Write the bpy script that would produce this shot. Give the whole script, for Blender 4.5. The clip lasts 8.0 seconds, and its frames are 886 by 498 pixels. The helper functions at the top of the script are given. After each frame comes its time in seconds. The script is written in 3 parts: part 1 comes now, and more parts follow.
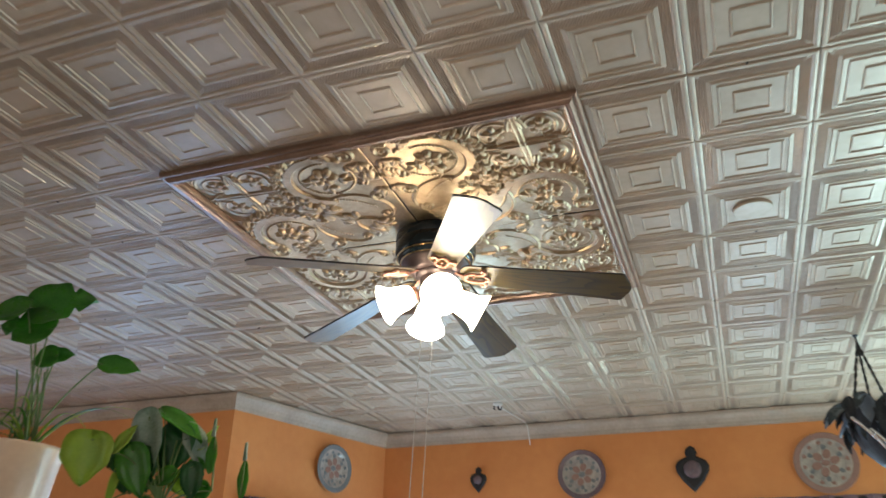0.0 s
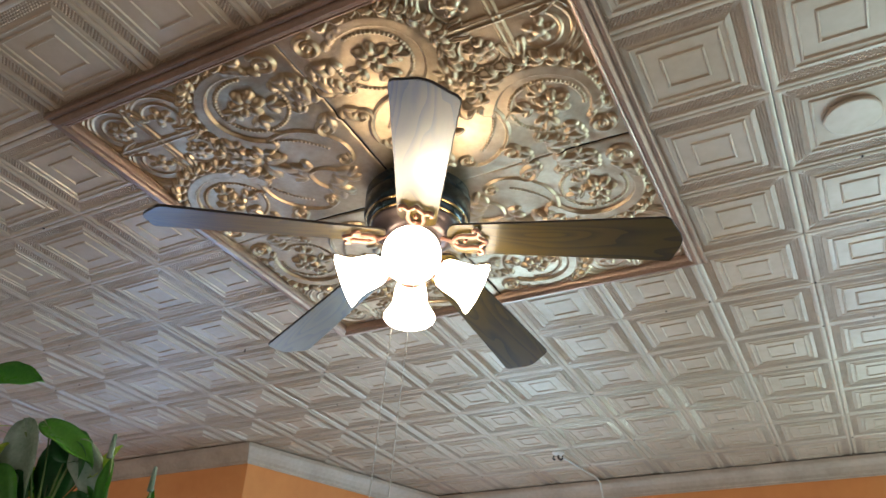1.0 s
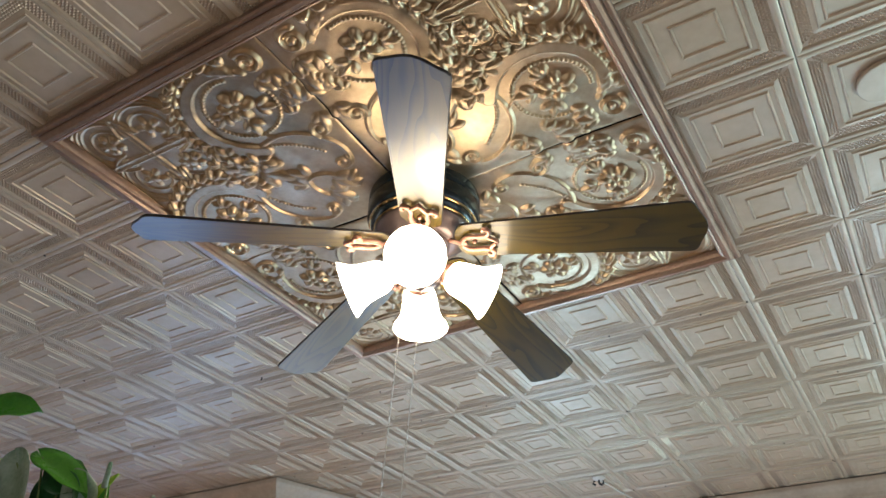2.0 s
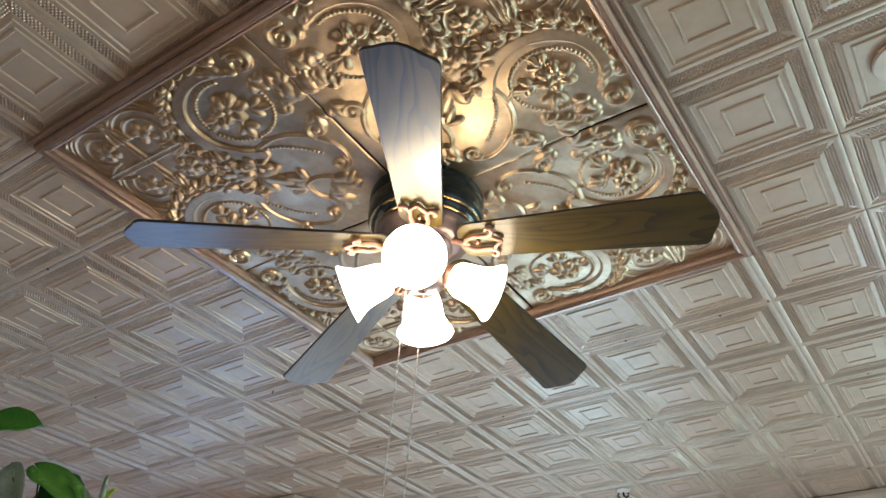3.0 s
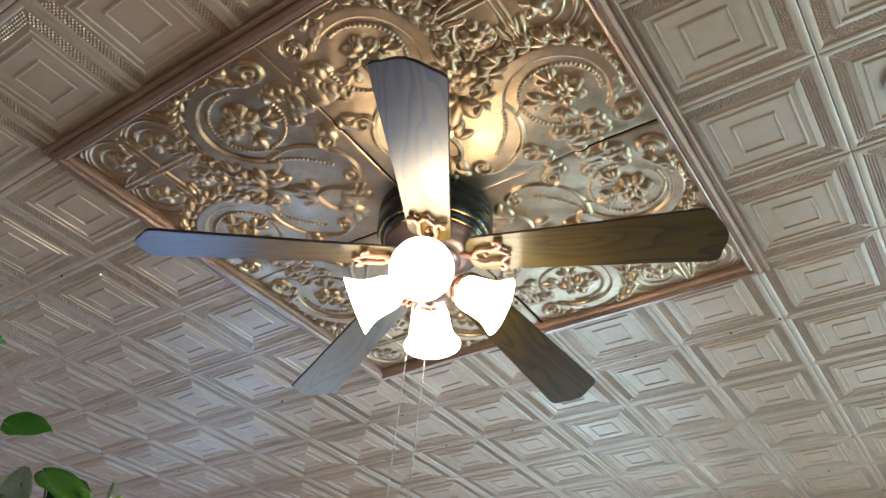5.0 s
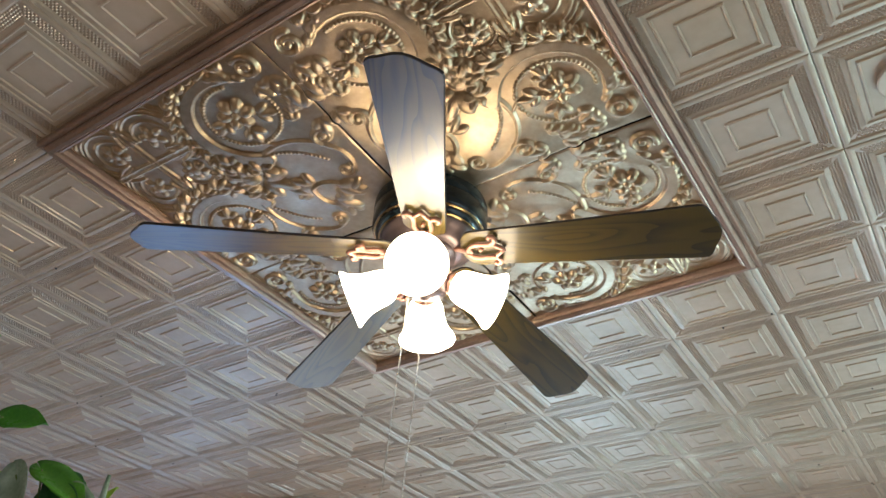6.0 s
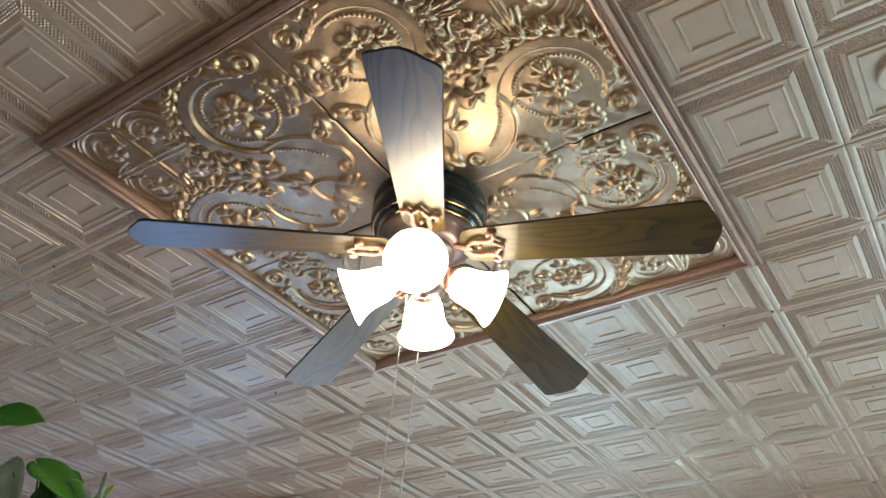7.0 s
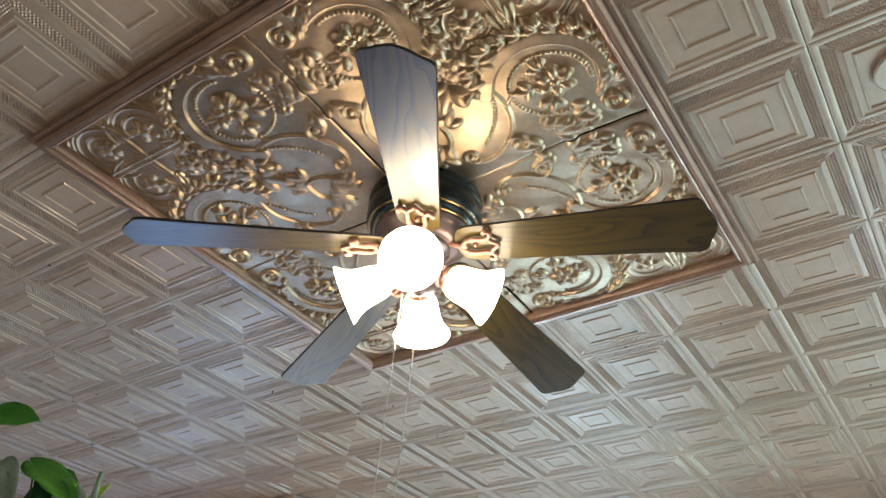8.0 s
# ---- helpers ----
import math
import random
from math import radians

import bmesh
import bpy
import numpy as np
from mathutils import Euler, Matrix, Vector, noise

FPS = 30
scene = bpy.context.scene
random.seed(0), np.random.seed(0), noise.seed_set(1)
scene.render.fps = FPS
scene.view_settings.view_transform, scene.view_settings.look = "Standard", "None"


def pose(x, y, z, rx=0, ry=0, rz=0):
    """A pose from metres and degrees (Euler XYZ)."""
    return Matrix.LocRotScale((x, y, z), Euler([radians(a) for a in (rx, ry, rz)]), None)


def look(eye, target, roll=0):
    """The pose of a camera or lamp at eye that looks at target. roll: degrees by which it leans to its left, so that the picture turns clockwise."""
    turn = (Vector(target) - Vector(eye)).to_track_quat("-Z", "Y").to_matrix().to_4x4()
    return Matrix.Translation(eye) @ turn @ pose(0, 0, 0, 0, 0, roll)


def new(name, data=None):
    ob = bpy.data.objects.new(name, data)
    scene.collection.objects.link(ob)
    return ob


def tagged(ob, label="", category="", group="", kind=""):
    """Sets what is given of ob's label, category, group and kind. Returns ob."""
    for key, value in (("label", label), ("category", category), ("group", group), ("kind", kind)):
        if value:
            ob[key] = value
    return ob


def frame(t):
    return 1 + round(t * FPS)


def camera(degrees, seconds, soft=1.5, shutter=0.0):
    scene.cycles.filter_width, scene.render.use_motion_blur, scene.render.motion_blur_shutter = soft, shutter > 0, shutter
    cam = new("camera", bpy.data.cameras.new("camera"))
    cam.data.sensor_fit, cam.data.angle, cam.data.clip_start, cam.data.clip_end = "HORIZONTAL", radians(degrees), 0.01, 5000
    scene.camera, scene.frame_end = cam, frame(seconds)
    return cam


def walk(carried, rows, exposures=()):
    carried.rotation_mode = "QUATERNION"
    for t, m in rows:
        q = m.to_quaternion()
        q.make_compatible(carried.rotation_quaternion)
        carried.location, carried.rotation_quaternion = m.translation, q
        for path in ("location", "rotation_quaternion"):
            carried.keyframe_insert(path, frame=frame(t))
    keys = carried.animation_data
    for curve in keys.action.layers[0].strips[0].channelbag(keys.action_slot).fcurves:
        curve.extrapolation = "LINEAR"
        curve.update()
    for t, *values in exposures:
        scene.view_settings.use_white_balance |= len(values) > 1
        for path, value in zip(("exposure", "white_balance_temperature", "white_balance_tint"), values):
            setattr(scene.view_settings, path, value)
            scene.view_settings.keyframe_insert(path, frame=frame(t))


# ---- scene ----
cam = camera(59.7, 8.0, shutter=0.4)
PATH = [
    (0, (0.882, -2.242, 1.644), (0.26, -0.564, 2.536), 1.0),
    (0.5, (0.863, -1.716, 1.655), (0.149, -0.147, 2.669), 1.9),
    (1, (0.89, -1.418, 1.668), (0.075, 0.061, 2.739), 2.7),
    (1.5, (0.881, -1.317, 1.667), (0.027, 0.108, 2.781), 2.4),
    (3, (0.89, -1.167, 1.672), (-0.029, 0.159, 2.854), 1.9),
    (3.5, (0.901, -1.156, 1.673), (-0.037, 0.153, 2.86), 2.7),
    (4, (0.898, -1.153, 1.671), (-0.046, 0.138, 2.871), 3.3),
    (4.5, (0.903, -1.155, 1.672), (-0.043, 0.127, 2.881), 3.6),
    (6, (0.91, -1.169, 1.673), (-0.027, 0.138, 2.863), 3.5),
    (6.5, (0.909, -1.163, 1.672), (-0.024, 0.146, 2.861), 3.3),
    (7, (0.907, -1.158, 1.672), (-0.031, 0.148, 2.862), 3.5),
    (7.5, (0.908, -1.153, 1.673), (-0.029, 0.154, 2.862), 3.5),
    (8, (0.912, -1.149, 1.672), (-0.025, 0.158, 2.861), 3.4),
]
walk(cam, [(t, look(eye, target, roll)) for t, eye, target, roll in PATH], [(0, 0.46, 5620, 10), (8, 0.46, 5620, 10)])

# ---- world, daylight and lamps ----
H = 2.9            # ceiling height
P = 0.3048         # pitch of the pressed tin squares

world = bpy.data.worlds.new("world")
scene.world = world
world.use_nodes = True
wn = world.node_tree.nodes
sky = wn.new("ShaderNodeTexSky")
sky.sky_type, sky.sun_disc = "NISHITA", False
sky.sun_elevation, sky.sun_rotation = radians(40), radians(200)
world.node_tree.links.new(sky.outputs[0], wn["Background"].inputs[0])
wn["Background"].inputs[1].default_value = 0.1


def window_light(name, centre, normal, wide, high, watts, colour):
    """Daylight of one window, in its opening."""
    lamp = bpy.data.lights.new(name, "AREA")
    lamp.shape, lamp.size, lamp.size_y, lamp.energy, lamp.color = "RECTANGLE", wide, high, watts, colour
    ob = new(name, lamp)
    c = Vector(centre)
    ob.matrix_world = look(c, c + Vector(normal))
    return ob


# daylight comes in level and, thrown back by the bright ground outside, upwards
window_light("window_light_far", (2.62, 2.82, 1.55), (0, -1, 1.0), 0.9, 1.1, 70, (0.70, 1.0, 0.95))
window_light("window_light_middle", (1.34, 2.82, 1.55), (0, -1, 0.9), 0.75, 1.1, 14, (0.66, 0.90, 1.0))
window_light("window_light_corner", (-0.79, 2.82, 1.55), (0, -1, 0.5), 0.85, 1.1, 18, (0.56, 0.82, 1.0))
window_light("window_light_slant", (-1.66, 2.17, 1.5), (0.942, -0.336, 0.2), 0.7, 1.3, 8, (0.85, 0.93, 1.0))
window_light("window_light_north", (-2.61, 1.60, 1.35), (0, -1, 0.0), 0.9, 1.82, 19, (0.36, 0.60, 1.0))
# added fill with no known window, warms and lifts the left side
window_light("window_light_west", (-4.45, -1.2, 1.5), (1, 0, 0.0), 2.4, 1.4, 17, (1.0, 0.92, 0.80))
# unseen warm fill, added to brighten plants, orange walls and near ceiling
window_light("window_light_south", (0.2, -4.66, 1.45), (0, 1, 0.1), 3.2, 1.5, 20, (1.0, 0.86, 0.68))
window_light("window_light_east", (3.45, 0.2, 1.5), (-1, 0, 0.2), 2.4, 1.4, 15, (0.95, 0.98, 0.92))


# ---- materials ----
def material(name, base=(0.5, 0.5, 0.5), rough=0.5, metal=0.0, scale=8.0, vary=0.25, bump=0.0, bump_scale=60.0,
             stretch=(1, 1, 1), tint=None, spread=0.12, dist=0.002):
    """Principled surface whose colour and gloss vary at two scales."""
    m = bpy.data.materials.new(name)
    m.use_nodes = True
    n, l = m.node_tree.nodes, m.node_tree.links
    b = n["Principled BSDF"]
    b.inputs["Metallic"].default_value = metal
    co = n.new("ShaderNodeTexCoord")
    mp = n.new("ShaderNodeMapping")
    mp.inputs["Scale"].default_value = stretch
    l.new(co.outputs["Object"], mp.inputs[0])
    big, fine = n.new("ShaderNodeTexNoise"), n.new("ShaderNodeTexNoise")
    big.inputs["Scale"].default_value, fine.inputs["Scale"].default_value = scale, scale * 9
    for t in (big, fine):
        t.inputs["Detail"].default_value = 5
        l.new(mp.outputs[0], t.inputs["Vector"])
    add = n.new("ShaderNodeMath")
    add.operation = "MULTIPLY_ADD"
    l.new(fine.outputs[0], add.inputs[0])
    add.inputs[1].default_value = 0.45
    l.new(big.outputs[0], add.inputs[2])
    ramp = n.new("ShaderNodeValToRGB")
    other = tint or tuple(c * (1 - vary) for c in base)
    ramp.color_ramp.elements[0].position, ramp.color_ramp.elements[1].position = 0.5, 0.95
    ramp.color_ramp.elements[0].color, ramp.color_ramp.elements[1].color = (*other, 1), (*base, 1)
    l.new(add.outputs[0], ramp.inputs[0])
    l.new(ramp.outputs[0], b.inputs["Base Color"])
    rr = n.new("ShaderNodeMapRange")
    rr.inputs["From Min"].default_value, rr.inputs["From Max"].default_value = 0.45, 1.0
    rr.inputs["To Min"].default_value, rr.inputs["To Max"].default_value = rough + spread * 0.5, max(0.03, rough - spread * 0.5)
    l.new(add.outputs[0], rr.inputs[0])
    l.new(rr.outputs[0], b.inputs["Roughness"])
    if bump:
        t = n.new("ShaderNodeTexNoise")
        t.inputs["Scale"].default_value, t.inputs["Detail"].default_value = bump_scale, 6
        l.new(mp.outputs[0], t.inputs["Vector"])
        bp = n.new("ShaderNodeBump")
        bp.inputs["Strength"].default_value, bp.inputs["Distance"].default_value = bump, dist
        l.new(t.outputs[0], bp.inputs["Height"])
        l.new(bp.outputs[0], b.inputs["Normal"])
    return m


def stippled(name, base, rough, metal):
    """Tin of the beaded borders, a little darker and glossier than the squares."""
    m = material(name, base, rough, metal, scale=5, bump=0.12, bump_scale=45)
    return m


def wood(name, dark, light, rough):
    """Veneer with long cathedral grain along the object's x."""
    m = material(name, light, rough, 0.0, scale=3, stretch=(0.6, 6, 6))
    n, l = m.node_tree.nodes, m.node_tree.links
    b = n["Principled BSDF"]
    co, mp = n.new("ShaderNodeTexCoord"), n.new("ShaderNodeMapping")
    l.new(co.outputs["Object"], mp.inputs[0])
    own, shift = n.new("ShaderNodeObjectInfo"), n.new("ShaderNodeCombineXYZ")
    far = n.new("ShaderNodeMath")
    far.operation = "MULTIPLY"
    far.inputs[1].default_value = 20.0
    l.new(own.outputs["Random"], far.inputs[0])
    l.new(far.outputs[0], shift.inputs[2])
    l.new(shift.outputs[0], mp.inputs["Location"])
    mp.inputs["Scale"].default_value = (2.0, 13, 13)
    # growth rings: level lines of a stretched, slow noise
    slow, fine = n.new("ShaderNodeTexNoise"), n.new("ShaderNodeTexNoise")
    slow.inputs["Scale"].default_value, slow.inputs["Detail"].default_value = 0.9, 1.5
    fine.inputs["Scale"].default_value, fine.inputs["Detail"].default_value = 9, 6
    for t in (slow, fine):
        l.new(mp.outputs[0], t.inputs["Vector"])
    many, saw, mix = n.new("ShaderNodeMath"), n.new("ShaderNodeMath"), n.new("ShaderNodeMath")
    many.operation, saw.operation, mix.operation = "MULTIPLY", "FRACT", "MULTIPLY_ADD"
    many.inputs[1].default_value = 12.0
    l.new(slow.outputs[0], many.inputs[0])
    l.new(many.outputs[0], saw.inputs[0])
    l.new(fine.outputs[0], mix.inputs[0])
    mix.inputs[1].default_value = 0.5
    l.new(saw.outputs[0], mix.inputs[2])
    ramp = n.new("ShaderNodeValToRGB")
    ramp.color_ramp.elements[0].position, ramp.color_ramp.elements[1].position = 0.10, 0.80
    ramp.color_ramp.elements[0].color, ramp.color_ramp.elements[1].color = (*dark, 1), (*light, 1)
    l.new(mix.outputs[0], ramp.inputs[0])
    l.new(ramp.outputs[0], b.inputs["Base Color"])
    b.inputs["Coat Weight"].default_value, b.inputs["Coat Roughness"].default_value = 0.55, 0.30
    b.inputs["Specular IOR Level"].default_value = 0.25
    return m


def glowing(name, colour, strength):
    """Frosted glass lit from inside by its bulb."""
    m = bpy.data.materials.new(name)
    m.use_nodes = True
    b = m.node_tree.nodes["Principled BSDF"]
    b.inputs["Base Color"].default_value = (0.9, 0.88, 0.82, 1)
    b.inputs["Roughness"].default_value = 0.35
    b.inputs["Emission Color"].default_value = (*colour, 1)
    b.inputs["Emission Strength"].default_value = strength
    return m


def leafy(name, base, tint, rough=0.36):
    """Leaf skin with light coming through."""
    m = material(name, base, rough, 0.0, scale=14, tint=tint, bump=0.35, bump_scale=70, spread=0.2)
    n, l = m.node_tree.nodes, m.node_tree.links
    b = n["Principled BSDF"]
    thin, mix = n.new("ShaderNodeBsdfTranslucent"), n.new("ShaderNodeMixShader")
    ramp = b.inputs["Base Color"].links[0].from_socket
    l.new(ramp, thin.inputs[0])
    mix.inputs[0].default_value = 0.45
    l.new(b.outputs[0], mix.inputs[1])
    l.new(thin.outputs[0], mix.inputs[2])
    l.new(mix.outputs[0], n["Material Output"].inputs[0])
    return m


TIN = material("bronze_painted_tin", (0.54, 0.45, 0.345), 0.46, 0.26, scale=4, tint=(0.43, 0.345, 0.245), bump=0.12, bump_scale=45)
TIN_BEADED = stippled("beaded_tin", (0.47, 0.38, 0.29), 0.36, 0.45)
GOLD_TIN = material("golden_embossed_tin", (0.50, 0.39, 0.25), 0.40, 0.95, scale=9, tint=(0.35, 0.255, 0.15), bump=0.1, bump_scale=50)
MOULDING = material("bronze_moulding_paint", (0.40, 0.29, 0.22), 0.36, 0.65, scale=12, tint=(0.27, 0.185, 0.14), bump=0.04, bump_scale=40)
SEAM = material("dark_gap", (0.02, 0.018, 0.015), 0.8)
ORANGE = material("orange_plaster", (0.77, 0.33, 0.10), 0.7, 0.0, scale=2.2, tint=(0.69, 0.27, 0.08), bump=0.35, bump_scale=35)
CREAM = material("cream_cornice_paint", (0.52, 0.44, 0.35), 0.6, 0.0, scale=6, tint=(0.38, 0.31, 0.24), bump=0.2)
FLOOR = material("tan_floor_tiles", (0.46, 0.33, 0.21), 0.4, 0.0, scale=2, tint=(0.36, 0.25, 0.155))
PLAIN_WALL = material("tan_plaster", (0.58, 0.38, 0.24), 0.75, 0.0, scale=2, bump=0.3)
TEAL_BLACK = material("blue_black_enamel", (0.012, 0.022, 0.028), 0.22, 0.2, scale=20)
BRASS = material("antique_brass", (0.62, 0.42, 0.18), 0.28, 1.0, scale=30)
BRONZE = material("dark_bronze", (0.115, 0.085, 0.08), 0.34, 0.55, scale=25)
COPPER = material("copper_blade_iron", (0.36, 0.19, 0.135), 0.46, 0.6, scale=30, tint=(0.22, 0.11, 0.075))
BLADE = wood("walnut_blade_veneer", (0.011, 0.0055, 0.0002), (0.060, 0.040, 0.0001), 0.40)
BLADE_EDGE = material("dark_blade_edge", (0.015, 0.010, 0.008), 0.4)
BULB_LIT = glowing("lit_bulb", (1.0, 0.84, 0.58), 23.0)
GLASS_LIT = glowing("lit_frosted_glass", (1.0, 0.78, 0.50), 15.5)
CHAIN = material("pale_bead_chain", (0.70, 0.64, 0.52), 0.3, 0.8, scale=40)
LEAF = leafy("green_leaf", (0.12, 0.36, 0.045), (0.06, 0.21, 0.03), 0.30)
LEAF_DARK = leafy("dark_green_leaf", (0.06, 0.20, 0.06), (0.03, 0.11, 0.035))
LEAF_LIME = leafy("lime_leaf", (0.46, 0.60, 0.08), (0.30, 0.46, 0.06))
LEAF_SILVER = leafy("silver_backed_leaf", (0.46, 0.54, 0.46), (0.20, 0.30, 0.20), 0.35)
STEM = material("pale_green_stem", (0.15, 0.24, 0.07), 0.5, 0.0, scale=30)
POT = material("beige_glazed_pot", (0.78, 0.62, 0.46), 0.3, 0.0, scale=6, tint=(0.66, 0.50, 0.36), bump=0.1)
POT_DARK = material("dark_blue_pot", (0.03, 0.04, 0.06), 0.25, 0.0, scale=9)
SOIL = material("potting_soil", (0.05, 0.032, 0.02), 0.95, 0.0, scale=30, bump=0.8, bump_scale=90, dist=0.006)
FROND = leafy("blackish_frond", (0.075, 0.085, 0.10), (0.035, 0.042, 0.05), 0.28)
LEAF_STEEL = leafy("steel_blue_leaf", (0.34, 0.40, 0.48), (0.16, 0.20, 0.26), 0.25)
IRON = material("black_iron", (0.025, 0.025, 0.028), 0.6, 0.2, scale=30, bump=0.2)
CHROME = material("polished_steel", (0.72, 0.72, 0.74), 0.12, 1.0, scale=20)
MAUVE = material("mauve_fabric", (0.22, 0.15, 0.19), 0.85, 0.0, scale=7, bump=0.4, stretch=(8, 8, 1))
PLATE_RIM = material("plum_glazed_rim", (0.20, 0.13, 0.14), 0.25, 0.0, scale=25, tint=(0.10, 0.08, 0.10))
PLATE_FACE = material("grey_white_glaze", (0.50, 0.45, 0.39), 0.22, 0.0, scale=22, tint=(0.25, 0.24, 0.23))
PLATE_RED = material("brick_red_glaze", (0.36, 0.22, 0.18), 0.25, 0.0, scale=40)
PLATE_BLUE = material("blue_grey_glaze", (0.22, 0.24, 0.25), 0.25, 0.0, scale=40)
WHITE_METAL = material("white_painted_metal", (0.7, 0.68, 0.62), 0.4, 0.0, scale=20)


# ---- mesh helpers ----
def part(name, bm, mat, parent=None, label="", smooth=False, at=None):
    """One mesh object out of a bmesh, under a thing or a part."""
    me = bpy.data.meshes.new(name)
    bmesh.ops.recalc_face_normals(bm, faces=bm.faces)
    bm.to_mesh(me)
    bm.free()
    for m in (mat if isinstance(mat, (list, tuple)) else [mat]):
        me.materials.append(m)
    if smooth:
        me.shade_smooth()
    ob = new(name, me)
    if parent is not None:
        ob.parent = parent
    if at is not None:
        ob.matrix_basis = at
    if label:
        tagged(ob, label)
    return ob


def thing(name, m, label, category, group="", kind=""):
    ob = new(name)
    ob.empty_display_size = 0.05
    ob.matrix_basis = m
    return tagged(ob, label, category, group, kind)


def box(bm, lo, hi, m=Matrix()):
    vs = [bm.verts.new(m @ Vector((x, y, z))) for x in (lo[0], hi[0]) for y in (lo[1], hi[1]) for z in (lo[2], hi[2])]
    for f in ((0, 1, 3, 2), (4, 6, 7, 5), (0, 4, 5, 1), (2, 3, 7, 6), (0, 2, 6, 4), (1, 5, 7, 3)):
        bm.faces.new([vs[i] for i in f])


def lathe(bm, profile, seg=40, m=Matrix(), cap=True):
    """Turn a profile of (radius, z) about z."""
    rings = []
    for r, z in profile:
        rings.append([bm.verts.new(m @ Vector((r * math.cos(2 * math.pi * k / seg), r * math.sin(2 * math.pi * k / seg), z))) for k in range(seg)])
    for a, b in zip(rings, rings[1:]):
        for k in range(seg):
            bm.faces.new((a[k], a[(k + 1) % seg], b[(k + 1) % seg], b[k]))
    if cap:
        bm.faces.new(rings[0])
        bm.faces.new(rings[-1])


def tube(bm, pts, radius, seg=8, taper=1.0, flat=1.0):
    """A round (or flattened) bar along points."""
    pts = [Vector(p) for p in pts]
    rings = []
    for i, p in enumerate(pts):
        d = (pts[min(i + 1, len(pts) - 1)] - pts[max(i - 1, 0)]).normalized()
        up = Vector((0, 0, 1)) if abs(d.z) < 0.95 else Vector((1, 0, 0))
        s = d.cross(up).normalized()
        u = s.cross(d)
        r = radius * (1 + (taper - 1) * i / max(1, len(pts) - 1))
        rings.append([bm.verts.new(p + r * (math.cos(2 * math.pi * k / seg) * s + flat * math.sin(2 * math.pi * k / seg) * u)) for k in range(seg)])
    for a, b in zip(rings, rings[1:]):
        for k in range(seg):
            bm.faces.new((a[k], a[(k + 1) % seg], b[(k + 1) % seg], b[k]))
    bm.faces.new(rings[0])
    bm.faces.new(rings[-1])


def bezier(a, b, c, n=12):
    a, b, c = Vector(a), Vector(b), Vector(c)
    return [(1 - t) ** 2 * a + 2 * t * (1 - t) * b + t * t * c for t in (i / n for i in range(n + 1))]


# ---- the room ----
# inside corners of the walls, clockwise from the slanted wall
ROOM = [(-1.80, 1.535), (-1.375, 2.755), (3.40, 2.755), (3.40, -4.6), (-4.4, -4.6), (-4.4, 1.535)]
# openings 3 (south) and 4 (west) are unseen, made up for the fill lamps
OPENINGS = {0: [(0.25, 1.05, 0.82, 2.2)], 1: [(0.12, 1.05, 0.95, 2.15), (2.30, 3.13, 0.95, 2.15), (3.50, 4.49, 0.95, 2.15)], 2: [(1.35, 3.75, 0.8, 2.2)], 4: [(2.2, 4.6, 0.8, 2.2)], 3: [(1.6, 4.8, 0.7, 2.2)], 5: [(1.30, 2.28, 0.42, 2.28)]}
WALL_NAMES = ["wall_slanted", "wall_far", "wall_east", "wall_south", "wall_west", "wall_north"]


def build_wall(i):
    a, b = Vector((*ROOM[i], 0)), Vector((*ROOM[(i + 1) % 6], 0))
    d = (b - a).normalized()
    out = Vector((-d.y, d.x, 0))
    m = Matrix((( d.x, out.x, 0, a.x), (d.y, out.y, 0, a.y), (0, 0, 1, 0), (0, 0, 0, 1)))
    length = (b - a).length
    bm = bmesh.new()
    s = 0.0
    for s0, s1, z0, z1 in OPENINGS.get(i, []):
        box(bm, (s, 0, 0), (s0, 0.14, H + 0.05), m)
        box(bm, (s0, 0, 0), (s1, 0.14, z0), m)
        box(bm, (s0, 0, z1), (s1, 0.14, H + 0.05), m)
        s = s1
    box(bm, (s, 0, 0), (length, 0.14, H + 0.05), m)
    tagged(part(WALL_NAMES[i], bm, ORANGE if i in (0, 1, 5) else PLAIN_WALL), "orange painted plaster wall" if i in (0, 1, 5) else "plain tan plaster wall", "wall", kind="structure")
    for k, (s0, s1, z0, z1) in enumerate(OPENINGS.get(i, [])):
        bm = bmesh.new()
        for lo, hi in (((s0, 0.02, z0), (s0 + 0.05, 0.08, z1)), ((s1 - 0.05, 0.02, z0), (s1, 0.08, z1)),
                       ((s0 + 0.05, 0.02, z0), (s1 - 0.05, 0.08, z0 + 0.05)), ((s0 + 0.05, 0.02, z1 - 0.05), (s1 - 0.05, 0.08, z1)),
                       (((s0 + s1) / 2 - 0.02, 0.03, z0 + 0.05), ((s0 + s1) / 2 + 0.02, 0.07, z1 - 0.05))):
            box(bm, lo, hi, m)
        tagged(part("window_%d" % (i + 1), bm, CREAM), "cream painted wooden window frame in the wall", "window", kind="structure")
    return m


WALLS = [build_wall(i) for i in range(6)]

bm = bmesh.new()
box(bm, (-4.6, -4.8, -0.1), (3.6, 2.95, 0.0))
tagged(part("floor", bm, FLOOR), "tan tiled floor", "floor", kind="structure")
# unseen sheet, coloured near black to give the tin's gaps their shade
bm = bmesh.new()
box(bm, (-4.6, -4.8, H + 0.03), (3.6, 2.95, H + 0.15))
tagged(part("ceiling_backing", bm, SEAM), "unseen near-black sheet above the tin ceiling, shade of its gaps", "ceiling", kind="structure")


